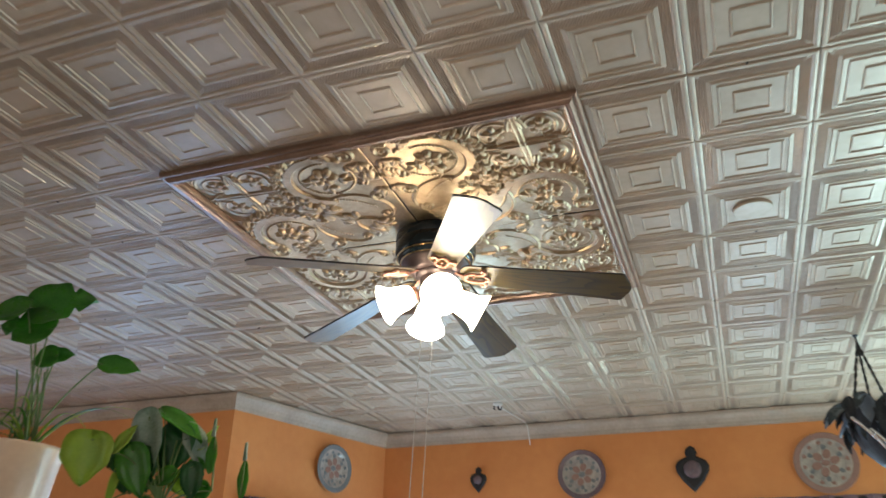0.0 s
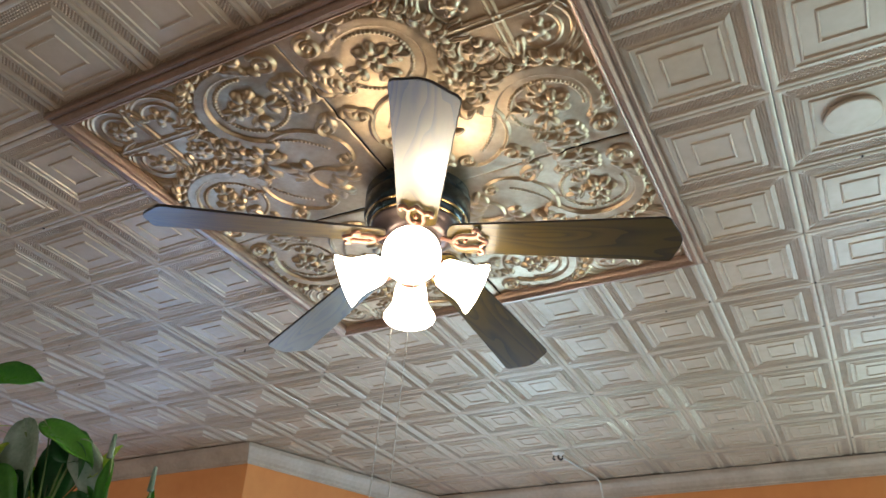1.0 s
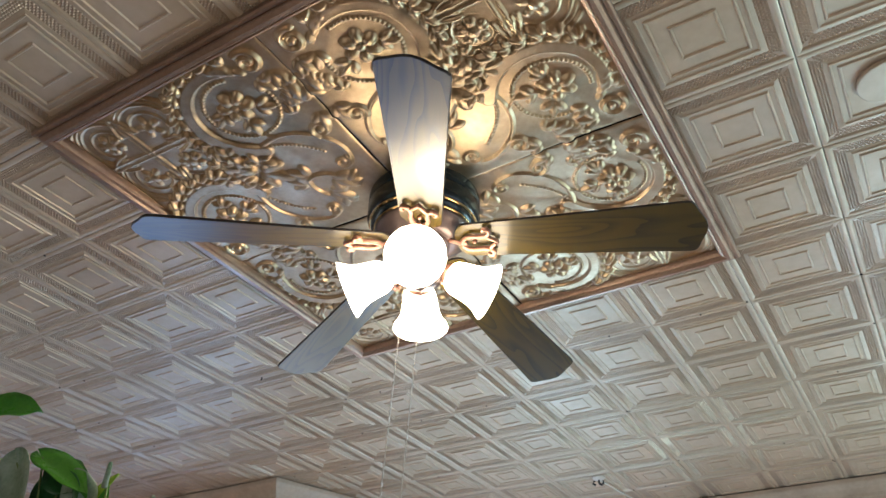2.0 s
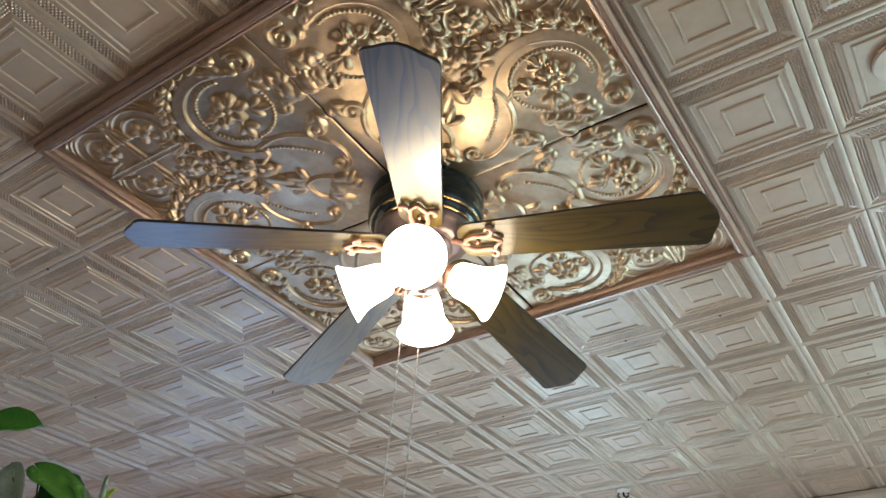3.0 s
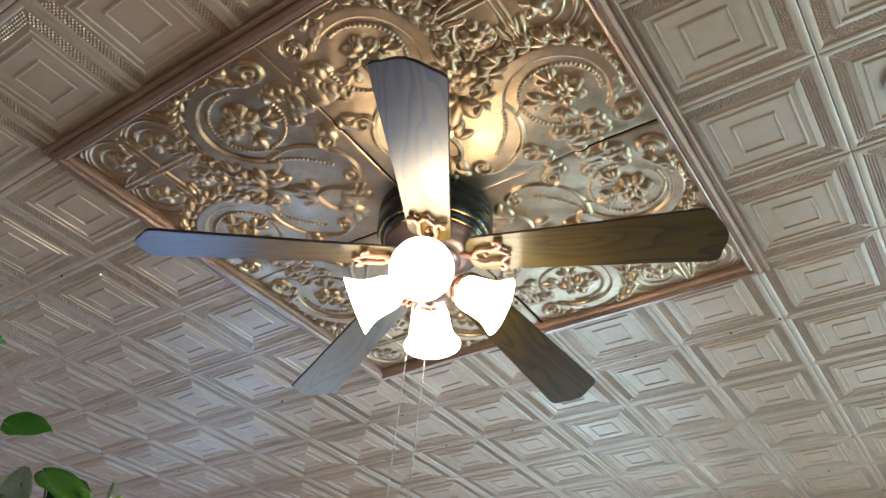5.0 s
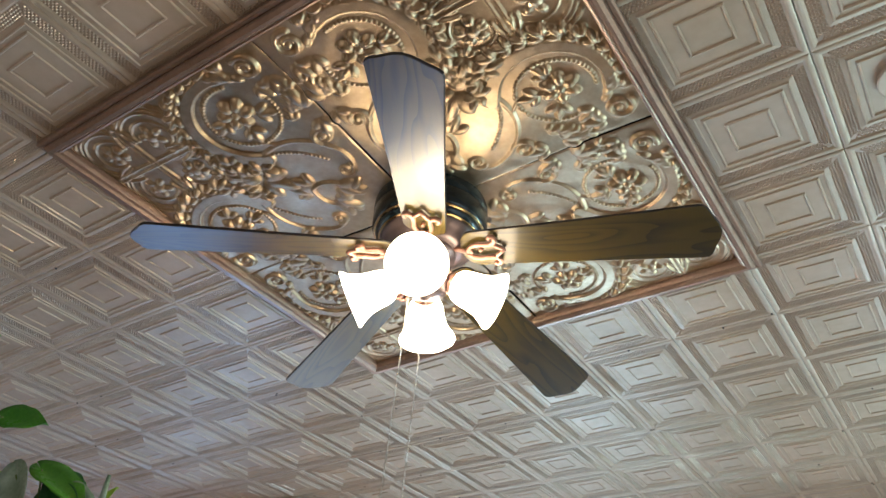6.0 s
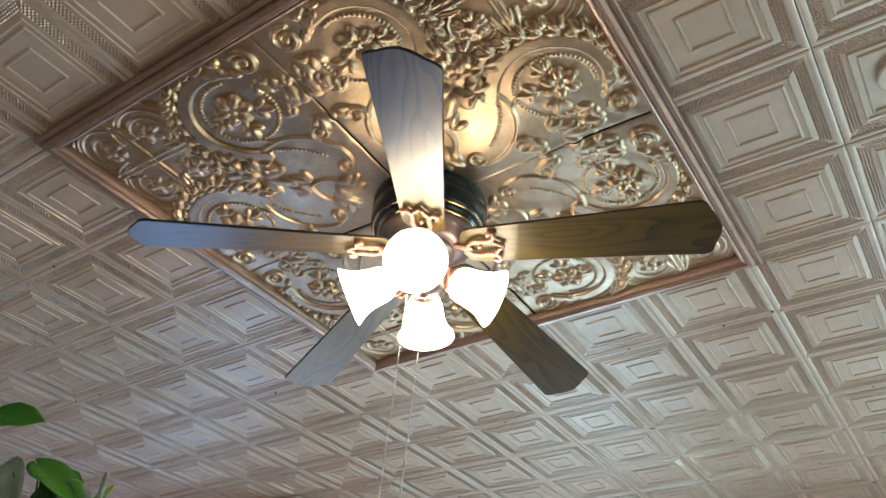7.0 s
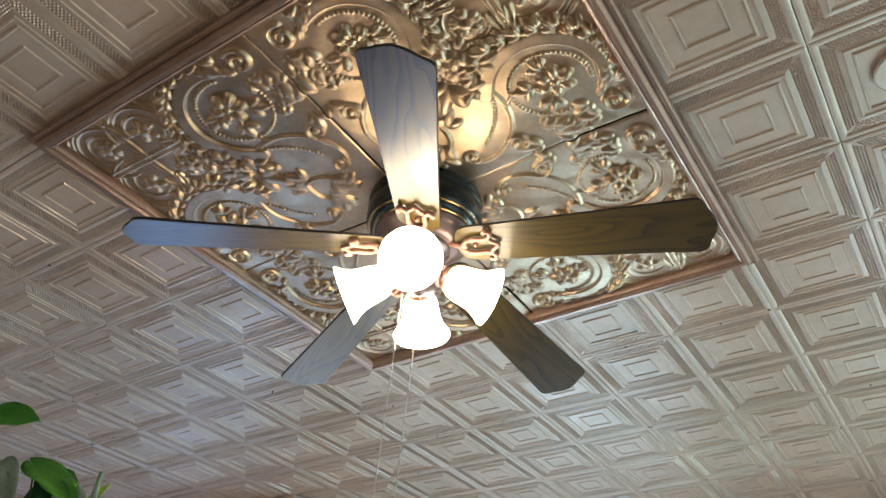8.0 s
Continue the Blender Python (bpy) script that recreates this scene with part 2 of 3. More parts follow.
def inset(i, d):
    """Corner i of the room moved in by d along both walls."""
    p, q, r = (Vector(ROOM[k % 6]) for k in (i - 1, i, i + 1))
    n1, n2 = (Vector((e.y, -e.x)).normalized() for e in ((q - p), (r - q)))
    return q + (n1 + n2) * d / (1 + n1.dot(n2))


CORNICE = [(0.0, 0.100), (0.008, 0.100), (0.010, 0.092), (0.016, 0.088), (0.020, 0.074), (0.034, 0.054), (0.052, 0.038), (0.058, 0.029), (0.060, 0.012), (0.0, 0.012)]
for i in range(6):
    bm = bmesh.new()
    rows = [[bm.verts.new((*inset(k, d), H - h)) for d, h in CORNICE] for k in (i, i + 1)]
    for k in range(len(CORNICE)):
        k2 = (k + 1) % len(CORNICE)
        bm.faces.new((rows[0][k], rows[0][k2], rows[1][k2], rows[1][k]))
    bm.faces.new(rows[0]), bm.faces.new(rows[1])
    tagged(part("trim_%d" % (i + 1), bm, CREAM), "cream moulded cornice between wall and ceiling", "cornice", kind="structure")

# pressed tin ceiling: squares within squares, with beaded borders and ribs over the joints
PROFILE = [(0.1524, -0.006), (0.1512, 0.0020), (0.1485, 0.0032), (0.1440, 0.0038), (0.1395, 0.0032), (0.1365, 0.0012), (0.1345, 0.0),
           (0.1100, 0.0), (0.1085, 0.0010), (0.1000, 0.0022), (0.0988, 0.0048), (0.0962, 0.0048), (0.0945, 0.0022), (0.0850, 0.0016),
           (0.0838, 0.0040), (0.0822, 0.0052), (0.0798, 0.0052), (0.0775, 0.0016), (0.0468, 0.0014), (0.0450, 0.0046), (0.0422, 0.0050), (0.0398, 0.0016)]


# four staggered rows of pressed beads in each border
BEAD_RING = [(0.0035 * math.cos(math.pi * k / 3), 0.0035 * math.sin(math.pi * k / 3)) for k in range(6)]
BEAD_ROWS = [(0.1130 + 0.0062 * k, [q for q in ((m + 0.5 * (k % 2)) * 0.0084 for m in range(-17, 17)) if abs(q) < 0.1105 + 0.0062 * k]) for k in range(4)]


def build_ceiling():
    rng = random.Random(7)
    verts, faces, mats = [], [], []
    shift = {}
    for i in range(-15, 12):
        for j in range(-16, 10):
            if -2 <= i <= 1 and -2 <= j <= 1:
                continue
            key = (i // 4, j // 2)
            if key not in shift:
                shift[key] = (rng.uniform(0, 0.0030), rng.uniform(-0.0018, 0.0018), rng.uniform(-0.0018, 0.0018))
            s0, sx, sy = shift[key]
            cx, cy = (i + 0.5) * P, (j + 0.5) * P
            dent = rng.uniform(-0.0012, 0.0012)
            first = len(verts)
            for d, h in PROFILE:
                for a, b in ((-1, -1), (1, -1), (1, 1), (-1, 1)):
                    x, y = cx + a * d, cy + b * d
                    sag = s0 + sx * (x / P - 4 * key[0] - 2) * 0.5 + sy * (y / P - 2 * key[1] - 1)
                    sag += 0.004 * noise.noise((x * 1.7, y * 1.7, 3.1)) + dent * (1 - d / 0.1524)
                    verts.append((x, y, H - h - sag))
            for r in range(len(PROFILE) - 1):
                for k in range(4):
                    a, b = first + 4 * r + k, first + 4 * r + (k + 1) % 4
                    faces.append((a, b, b + 4, a + 4))
                    mats.append(1 if r == 6 else 0)
            faces.append(tuple(first + 4 * (len(PROFILE) - 1) + k for k in range(4)))
            mats.append(0)
            if -9 <= i <= 7 and -8 <= j <= 7:
                for d, along in BEAD_ROWS:
                    for q in along:
                        for bx, by in ((q, d), (q, -d), (d, q), (-d, q)):
                            x, y = cx + bx, cy + by
                            sag = s0 + sx * (x / P - 4 * key[0] - 2) * 0.5 + sy * (y / P - 2 * key[1] - 1)
                            sag += 0.004 * noise.noise((x * 1.7, y * 1.7, 3.1)) + dent * (1 - d / 0.1524)
                            a, z = len(verts), H - sag
                            verts += [(x + ex, y + ey, z + 0.0006) for ex, ey in BEAD_RING]
                            verts.append((x, y, z - 0.0042))
                            faces += [(a + 5, a, a + 6), (a, a + 1, a + 6), (a + 1, a + 2, a + 6), (a + 2, a + 3, a + 6), (a + 3, a + 4, a + 6), (a + 4, a + 5, a + 6)]
                            mats += [1] * 6
    me = bpy.data.meshes.new("ceiling")
    me.from_pydata(verts, [], [tuple(reversed(f)) for f in faces])
    me.materials.append(TIN), me.materials.append(TIN_BEADED)
    me.polygons.foreach_set("material_index", mats)
    return tagged(new("ceiling", me), "bronze painted pressed tin ceiling with nested squares", "ceiling", kind="structure")


build_ceiling()

# nail heads and a few rust specks along the ribs
bm = bmesh.new()
rng = random.Random(3)
for k in range(230):
    i, j = rng.randint(-12, 9), rng.randint(-9, 8)
    if -3 <= i <= 2 and -3 <= j <= 2:
        continue
    x, y = (i + rng.choice((0, 0.5)) + rng.uniform(-0.04, 0.04)) * P, (j + rng.uniform(-0.03, 0.03)) * P
    lathe(bm, [(0.0035, 0.0), (0.0032, -0.0022), (0.0012, -0.0034)], 7, Matrix.Translation((x, y, H - 0.0060)))
tagged(part("nail_heads", bm, IRON), "small dark nail heads in the tin ceiling", "nails", kind="stuff")

# flat round cover over an old fitting in one of the squares
bm = bmesh.new()
lathe(bm, [(0.062, 0.004), (0.062, -0.002), (0.059, -0.0040), (0.020, -0.0052), (0.001, -0.0055)], 36)
tagged(part("ceiling_cover", bm, TIN, smooth=False, at=pose(3.5 * P, 0.5 * P, H - 0.0060, 1.5, -1.0, 0)), "round bronze painted blanking cover on the tin ceiling", "cover plate")


# ---- embossed centre panel ----
def relief(n=380, size=0.602):
    """Height of one embossed plate: wreaths, flowers, scrolls, bead rows and a lobed corner medallion, alike on both sides of the diagonal."""
    rng = np.random.RandomState(5)
    g = np.linspace(0, size, n)
    u, v = np.meshgrid(g, g, indexing="ij")
    h = np.zeros_like(u)

    def bump(cx, cy, r, height, ang=0.0, ratio=1.0):
        nonlocal h
        dx, dy = u - cx, v - cy
        c, s = math.cos(ang), math.sin(ang)
        a, b = (dx * c + dy * s) / (r * ratio), (-dx * s + dy * c) / r
        q = a * a + b * b
        h = np.maximum(h, np.where(q < 1, height * np.sqrt(np.clip(1 - q, 0, 1)), 0))

    def line(pts, w, height, w2=None, flat=False):
        nonlocal h
        pts = np.array(pts)
        for k, (p, q) in enumerate(zip(pts, pts[1:])):
            ww = w if w2 is None else w + (w2 - w) * k / len(pts)
            e = q - p
            lo, hi = np.minimum(p, q) - ww, np.maximum(p, q) + ww
            i0, i1 = np.searchsorted(g, (lo[0], hi[0]))
            j0, j1 = np.searchsorted(g, (lo[1], hi[1]))
            if i1 <= i0 or j1 <= j0:
                continue
            uu, vv = u[i0:i1, j0:j1], v[i0:i1, j0:j1]
            t = np.clip(((uu - p[0]) * e[0] + (vv - p[1]) * e[1]) / max(1e-9, e @ e), 0, 1)
            q2 = ((uu - p[0] - t * e[0]) ** 2 + (vv - p[1] - t * e[1]) ** 2) / ww ** 2
            hh = height * (np.clip(2.5 * (1 - q2), 0, 1) if flat else np.sqrt(np.clip(1 - q2, 0, 1)))
            h[i0:i1, j0:j1] = np.maximum(h[i0:i1, j0:j1], hh)

    def beads(pts, step, r, height):
        pts = np.array(pts)
        seg = np.r_[0, np.cumsum(np.hypot(*np.diff(pts, axis=0).T))]
        for s in np.arange(0, seg[-1], step):
            bump(np.interp(s, seg, pts[:, 0]), np.interp(s, seg, pts[:, 1]), r, height)

    def arc(cx, cy, r, a0, a1, n=40, r2=None):
        a = np.radians(np.linspace(a0, a1, n))
        rr = np.linspace(r, r if r2 is None else r2, n)
        return np.c_[cx + rr * np.cos(a), cy + rr * np.sin(a)]

    def spiral(cx, cy, r, a0, turns, w, height):
        line(arc(cx, cy, r, a0, a0 + 360 * turns, 46, r * 0.18), w, height, w * 0.6)
        bump(cx, cy, r * 0.28, height * 1.1)

    def leaf(cx, cy, ang, length, height):
        """A lobed leaf of three full fingers."""
        for k, (da, l) in enumerate(((0, 1), (0.8, 0.78), (-0.8, 0.78))):
            a = ang + da
            bump(cx + math.cos(a) * length * l * 0.5, cy + math.sin(a) * length * l * 0.5, length * 0.19, 1.2 * height * (1 - 0.10 * k), a, 2.4 * l)

    # wreath round the flower
    fx, fy = 0.165, 0.452
    wreath = arc(fx, fy, 0.112, 112, -72, 70, 0.135)
    line(wreath, 0.014, 0.0105, 0.018, True)
    line(arc(fx, fy, 0.101, 108, -66, 70, 0.120), 0.0030, 0.0125)
    beads(arc(fx, fy, 0.124, 110, -70, 90, 0.150), 0.0115, 0.0050, 0.0095)
    beads(arc(fx, fy, 0.085, 105, -200, 90), 0.0098, 0.0043, 0.0080)
    for k in range(13):
        a = math.radians(100 - 13.5 * k)
        r = 0.139 + 0.0018 * k
        leaf(fx + r * math.cos(a), fy + r * math.sin(a), a - 1.15 + 0.3 * rng.rand(), 0.040 + 0.010 * rng.rand(), 0.016 + 0.005 * rng.rand())
    # scroll at the end of the wreath
    spiral(0.060, 0.548, 0.031, 60, 1.6, 0.007, 0.013)
    leaf(0.078, 0.500, -2.0, 0.05, 0.010)
    leaf(0.034, 0.505, -1.3, 0.055, 0.009)
    leaf(0.110, 0.568, 0.9, 0.045, 0.010)
    for k in range(4):
        bump(0.096 + 0.018 * k, 0.535 + 0.011 * k, 0.008, 0.013, 0.9, 1.9)
    # flower
    for k in range(6):
        a = math.radians(60 * k + 15)
        bump(fx + 0.005 + 0.026 * math.cos(a), fy + 0.013 + 0.026 * math.sin(a), 0.0135, 0.020, a, 1.4)
    bump(fx + 0.005, fy + 0.013, 0.011, 0.021)
    leaf(fx - 0.035, fy - 0.010, 3.6, 0.050, 0.011)
    leaf(fx + 0.045, fy + 0.005, -0.5, 0.045, 0.010)
    leaf(fx + 0.01, fy - 0.035, -1.5, 0.048, 0.011)
    line(arc(fx - 0.03, fy - 0.06, 0.05, 60, -60, 20), 0.005, 0.008, 0.002)
    # lobed medallion in the corner
    c = 0.452
    for sx, sy in ((1, 1), (-1, 1), (-1, -1)):
        mx, my = c + sx * 0.066, c + sy * 0.066
        mid = math.degrees(math.atan2(sy, sx))
        for r, w, hh in ((0.092, 0.0042, 0.009), (0.080, 0.003, 0.007), (0.070, 0.003, 0.006)):
            line(arc(mx, my, r, mid - 132, mid + 132, 60), w, hh)
        line(arc(mx, my, 0.046, mid - 120, mid + 120, 30), 0.003, 0.005)
        bump(mx, my, 0.016, 0.012)
        for k in range(5):
            a = math.radians(72 * k + 20)
            bump(mx + 0.022 * math.cos(a), my + 0.022 * math.sin(a), 0.008, 0.010, a, 1.5)
    for off in (-0.007, 0.007):
        line([(0.33, c + off), (0.62, c + off)], 0.0032, 0.010)
    line([(0.33, c), (0.62, c)], 0.003, 0.005)
    # leaf mass on the diagonal, and sprays to the middle
    for k in range(5):
        leaf(0.296, 0.300 + 0.026 * (k - 2), 0.785 + 0.4 * (k - 2), 0.056, 0.016)
    leaf(0.272, 0.272, 3.93, 0.095, 0.012)
    bump(0.292, 0.292, 0.022, 0.018)
    # bead garlands and slender scrolls between the diagonal and the fan
    b1 = np.array(bezier((0.255, 0.335, 0), (0.155, 0.345, 0), (0.085, 0.250, 0), 30))[:, :2]
    beads(b1, 0.0098, 0.0038, 0.006)
    line(np.array(bezier((0.270, 0.310, 0), (0.140, 0.390, 0), (0.060, 0.290, 0), 30))[:, :2], 0.007, 0.008, 0.003)
    line(np.array(bezier((0.060, 0.290, 0), (0.020, 0.235, 0), (0.055, 0.190, 0), 20))[:, :2], 0.006, 0.008, 0.003)
    spiral(0.048, 0.315, 0.026, -40, 1.4, 0.006, 0.011)
    spiral(0.070, 0.205, 0.022, 150, 1.4, 0.005, 0.010)
    leaf(0.132, 0.165, 3.9, 0.075, 0.011)
    leaf(0.105, 0.140, 2.6, 0.055, 0.010)
    leaf(0.175, 0.200, 0.8, 0.060, 0.010)
    leaf(0.030, 0.400, 1.7, 0.070, 0.010)
    leaf(0.020, 0.360, -1.4, 0.055, 0.010)
    line(np.array(bezier((0.190, 0.190, 0), (0.130, 0.210, 0), (0.100, 0.150, 0), 20))[:, :2], 0.006, 0.010, 0.003)
    for k in range(5):
        leaf(0.020 + 0.012 * k, 0.455 - 0.018 * k, 1.2 + 0.4 * rng.rand(), 0.034, 0.009)
    leaf(0.340, 0.340, 0.785, 0.034, 0.011)
    h = np.maximum(h, h.T) * np.clip((0.592 - np.maximum(u, v)) / 0.008, 0, 1)
    for _ in range(3):
        k = np.pad(h, 1, mode="edge")
        h = 0.4 * h + 0.15 * (k[:-2, 1:-1] + k[2:, 1:-1] + k[1:-1, :-2] + k[1:-1, 2:])
    return g, h


panel = thing("embossed_ceiling_panel", pose(0, 0, H), "square golden embossed tin panel with scrolls on the ceiling", "ceiling panel")


def build_panel():
    g, h = relief()
    n = len(g)
    # a slight swell, and edges turned up at the joints
    u, v = np.meshgrid(g, g, indexing="ij")
    edge = np.minimum(u, v)
    wave = 0.0006 * np.sin(61 * u + 2 * np.sin(23 * v)) * np.sin(57 * v + 2 * np.sin(19 * u))
    z = -0.004 - 0.72 * h - wave - 0.004 * np.sin(u * 11 + 1) * np.sin(v * 9 + 0.4) + 0.002 * np.exp(-edge / 0.002)
    verts = np.c_[u.ravel() + 0.0024, v.ravel() + 0.0018, z.ravel()]
    i = np.arange(n * n).reshape(n, n)
    quads = np.stack((i[:-1, :-1], i[:-1, 1:], i[1:, 1:], i[1:, :-1]), -1).reshape(-1, 4)
    me = bpy.data.meshes.new("plate")
    me.from_pydata(verts.tolist(), [], quads.tolist())
    me.materials.append(GOLD_TIN)
    me.shade_smooth()
    for k in range(4):
        ob = new("embossed_plate", me)
        ob.parent = panel
        ob.matrix_basis = pose(0, 0, -0.0006 * k, 0, 0, 90 * k)
    sect = [(0.645, 0.0), (0.645, 0.014), (0.641, 0.018), (0.635, 0.018), (0.632, 0.015), (0.629, 0.022), (0.622, 0.029), (0.614, 0.029),
            (0.609, 0.023), (0.606, 0.025), (0.601, 0.022), (0.598, 0.014), (0.596, 0.002)]
    bm = bmesh.new()
    rows = [[bm.verts.new((s * d, d, -hh)) for d, hh in sect] for s in (-1, 1)]
    for k in range(len(sect) - 1):
        bm.faces.new((rows[0][k], rows[0][k + 1], rows[1][k + 1], rows[1][k]))
    first = part("moulding", bm, MOULDING, panel)
    for k in (1, 2, 3):
        ob = new("moulding", first.data)
        ob.parent = panel
        ob.matrix_basis = pose(0, 0, 0, 0, 0, 90 * k)


build_panel()

# ---- ceiling fan ----
fan = thing("ceiling_fan", pose(0.0185, 0.0141, H), "dark ceiling fan, five wooden blades, four lit glass shades", "ceiling fan")

bm = bmesh.new()
lathe(bm, [(0.122, 0.0), (0.132, -0.003), (0.1385, -0.010), (0.140, -0.018), (0.140, -0.040), (0.1385, -0.042), (0.1385, -0.044), (0.140, -0.046),
           (0.140, -0.078), (0.1385, -0.086), (0.1355, -0.092), (0.131, -0.096)], 64)
part("motor_housing", bm, TEAL_BLACK, fan, "blue-black enamelled drum", smooth=True)
for r, z in ((0.1345, -0.0955), (0.1215, -0.1125)):
    bm = bmesh.new()
    lathe(bm, [(r - 0.004, z + 0.002), (r - 0.0003, z + 0.0016), (r + 0.0008, z), (r - 0.0003, z - 0.0018), (r - 0.004, z - 0.002)], 64)
    part("brass_band", bm, BRASS, fan, "narrow brass band", smooth=True)
bm = bmesh.new()
lathe(bm, [(0.131, -0.096), (0.129, -0.103), (0.124, -0.110), (0.119, -0.114)], 64)
part("motor_collar", bm, TEAL_BLACK, fan, "blue-black tapered collar", smooth=True)
bm = bmesh.new()
lathe(bm, [(0.119, -0.1135), (0.115, -0.121), (0.106, -0.129), (0.098, -0.133), (0.0965, -0.137), (0.088, -0.142), (0.086, -0.146), (0.072, -0.149), (0.060, -0.150)], 64)
part("motor_cap", bm, BRONZE, fan, "dark bronze lower motor cap", smooth=True)
bm = bmesh.new()
lathe(bm, [(0.066, -0.143), (0.066, -0.158), (0.056, -0.164), (0.052, -0.170), (0.050, -0.215), (0.055, -0.222), (0.056, -0.240), (0.048, -0.254), (0.030, -0.262), (0.012, -0.268), (0.010, -0.276), (0.002, -0.280)], 40)
part("switch_housing", bm, BRONZE, fan, "bronze switch housing and lamp fitter", smooth=True)


def blade_outline():
    """Half outline (x along the blade, half width), from root to tip."""
    pts = []
    for k in range(9):
        a = math.pi / 2 * k / 8
        pts.append((0.128 - 0.040 * math.cos(a) ** 0.8 if k < 8 else 0.128, 0.0500 * math.sin(a) ** 0.8))
    pts += [(0.22, 0.0530), (0.34, 0.0575), (0.44, 0.0620), (0.54, 0.0665), (0.60, 0.0695), (0.620, 0.0705), (0.630, 0.0685)]
    pts += [(0.637, 0.061), (0.6405, 0.053), (0.644, 0.043), (0.651, 0.030), (0.657, 0.016), (0.660, 0.0)]
    return pts


def build_blade():
    half = blade_outline()
    loop = half + [(x, -y) for x, y in reversed(half[1:-1])]
    bm = bmesh.new()
    low = [bm.verts.new((x, y, -0.003)) for x, y in loop]
    cut = [bm.verts.new((0.4 + (x - 0.4) * 1.003, y * 1.015, -0.0015)) for x, y in loop]
    top = [bm.verts.new((0.4 + (x - 0.4) * 1.003, y * 1.015, 0.003)) for x, y in loop]
    n = len(loop)
    bm.faces.new(low), bm.faces.new(top)
    for a, b in ((low, cut), (cut, top)):
        for k in range(n):
            f = bm.faces.new((a[k], a[(k + 1) % n], b[(k + 1) % n], b[k]))
            f.material_index = 1
    return bm


def build_iron():
    """Scrolled bracket: a stem to the motor, a lyre of two prongs and a pointed middle loop."""
    bm = bmesh.new()
    z = -0.0125
    tube(bm, [(0.050, 0, 0.006), (0.072, 0, 0.001), (0.090, 0, -0.006), (0.104, 0, z), (0.116, 0, z)], 0.0075, 10, 0.85, 0.6)

    def put(x, y):
        return (0.106 + (x - 0.187) * 1.08, y * 1.0, z)

    for s in (1, -1):
        arm = [(0.187, 0.0), (0.189, s * 0.009), (0.197, s * 0.017), (0.212, s * 0.021), (0.228, s * 0.019), (0.240, s * 0.019), (0.249, s * 0.024),
               (0.254, s * 0.032), (0.251, s * 0.040), (0.243, s * 0.041), (0.240, s * 0.035)]
        tube(bm, [put(*p) for p in arm], 0.0056, 8, 0.9, 1.3)
        crest = [(0.247, s * 0.023), (0.250, s * 0.014), (0.259, s * 0.007), (0.268, 0.0)]
        tube(bm, [put(*p) for p in crest], 0.0046, 8, 0.95, 1.3)
    px, py, _ = put(0.214, 0.0)
    lathe(bm, [(0.006, -0.002), (0.006, -0.010), (0.004, -0.0135), (0.0005, -0.014)], 4, Matrix.Translation((px, py, 0)))
    return bm


BLADE_Z, BLADE_PITCH, BLADE_TURN = -0.141, -12.7, 13.1
BLADE_DROOP = (7.3, 8.2, 9.0, 10.1, 7.1)   # each blade sags a little differently
blade_mesh = iron_mesh = None
for k in range(5):
    m = pose(0, 0, BLADE_Z, 0, 0, BLADE_TURN + 72 * k) @ pose(0, 0, 0, BLADE_PITCH, BLADE_DROOP[k], 0)
    if k == 0:
        first = part("blade", build_blade(), [BLADE, BLADE_EDGE], fan, "dark walnut veneered fan blade", at=m)
        iron = part("blade_iron", build_iron(), COPPER, first, "scrolled copper-coloured blade bracket", smooth=True)
        blade_mesh, iron_mesh = first.data, iron.data
    else:
        ob = new("blade", blade_mesh)
        ob.parent, ob.matrix_basis = fan, m
        tagged(ob, "dark walnut veneered fan blade")
        sub = new("blade_iron", iron_mesh)
        sub.parent = ob
        tagged(sub, "scrolled copper-coloured blade bracket")


def build_shade():
    bm = bmesh.new()
    outer = [(0.020, 0.0), (0.029, 0.002), (0.037, 0.011), (0.0415, 0.026), (0.044, 0.046), (0.0475, 0.066), (0.0535, 0.082), (0.0615, 0.095), (0.0668, 0.102), (0.0685, 0.1065)]
    inner = [(r - 0.003, s - 0.001) for r, s in reversed(outer[1:])] + [(0.020, 0.004)]
    lathe(bm, outer + inner, 40, cap=False)
    return bm


SHADE_SET = [(60.0, 0.064, -0.236), (64.0, 0.071, -0.234)]   # lean from straight down, reach, height
shade_mesh = bulb_mesh = None
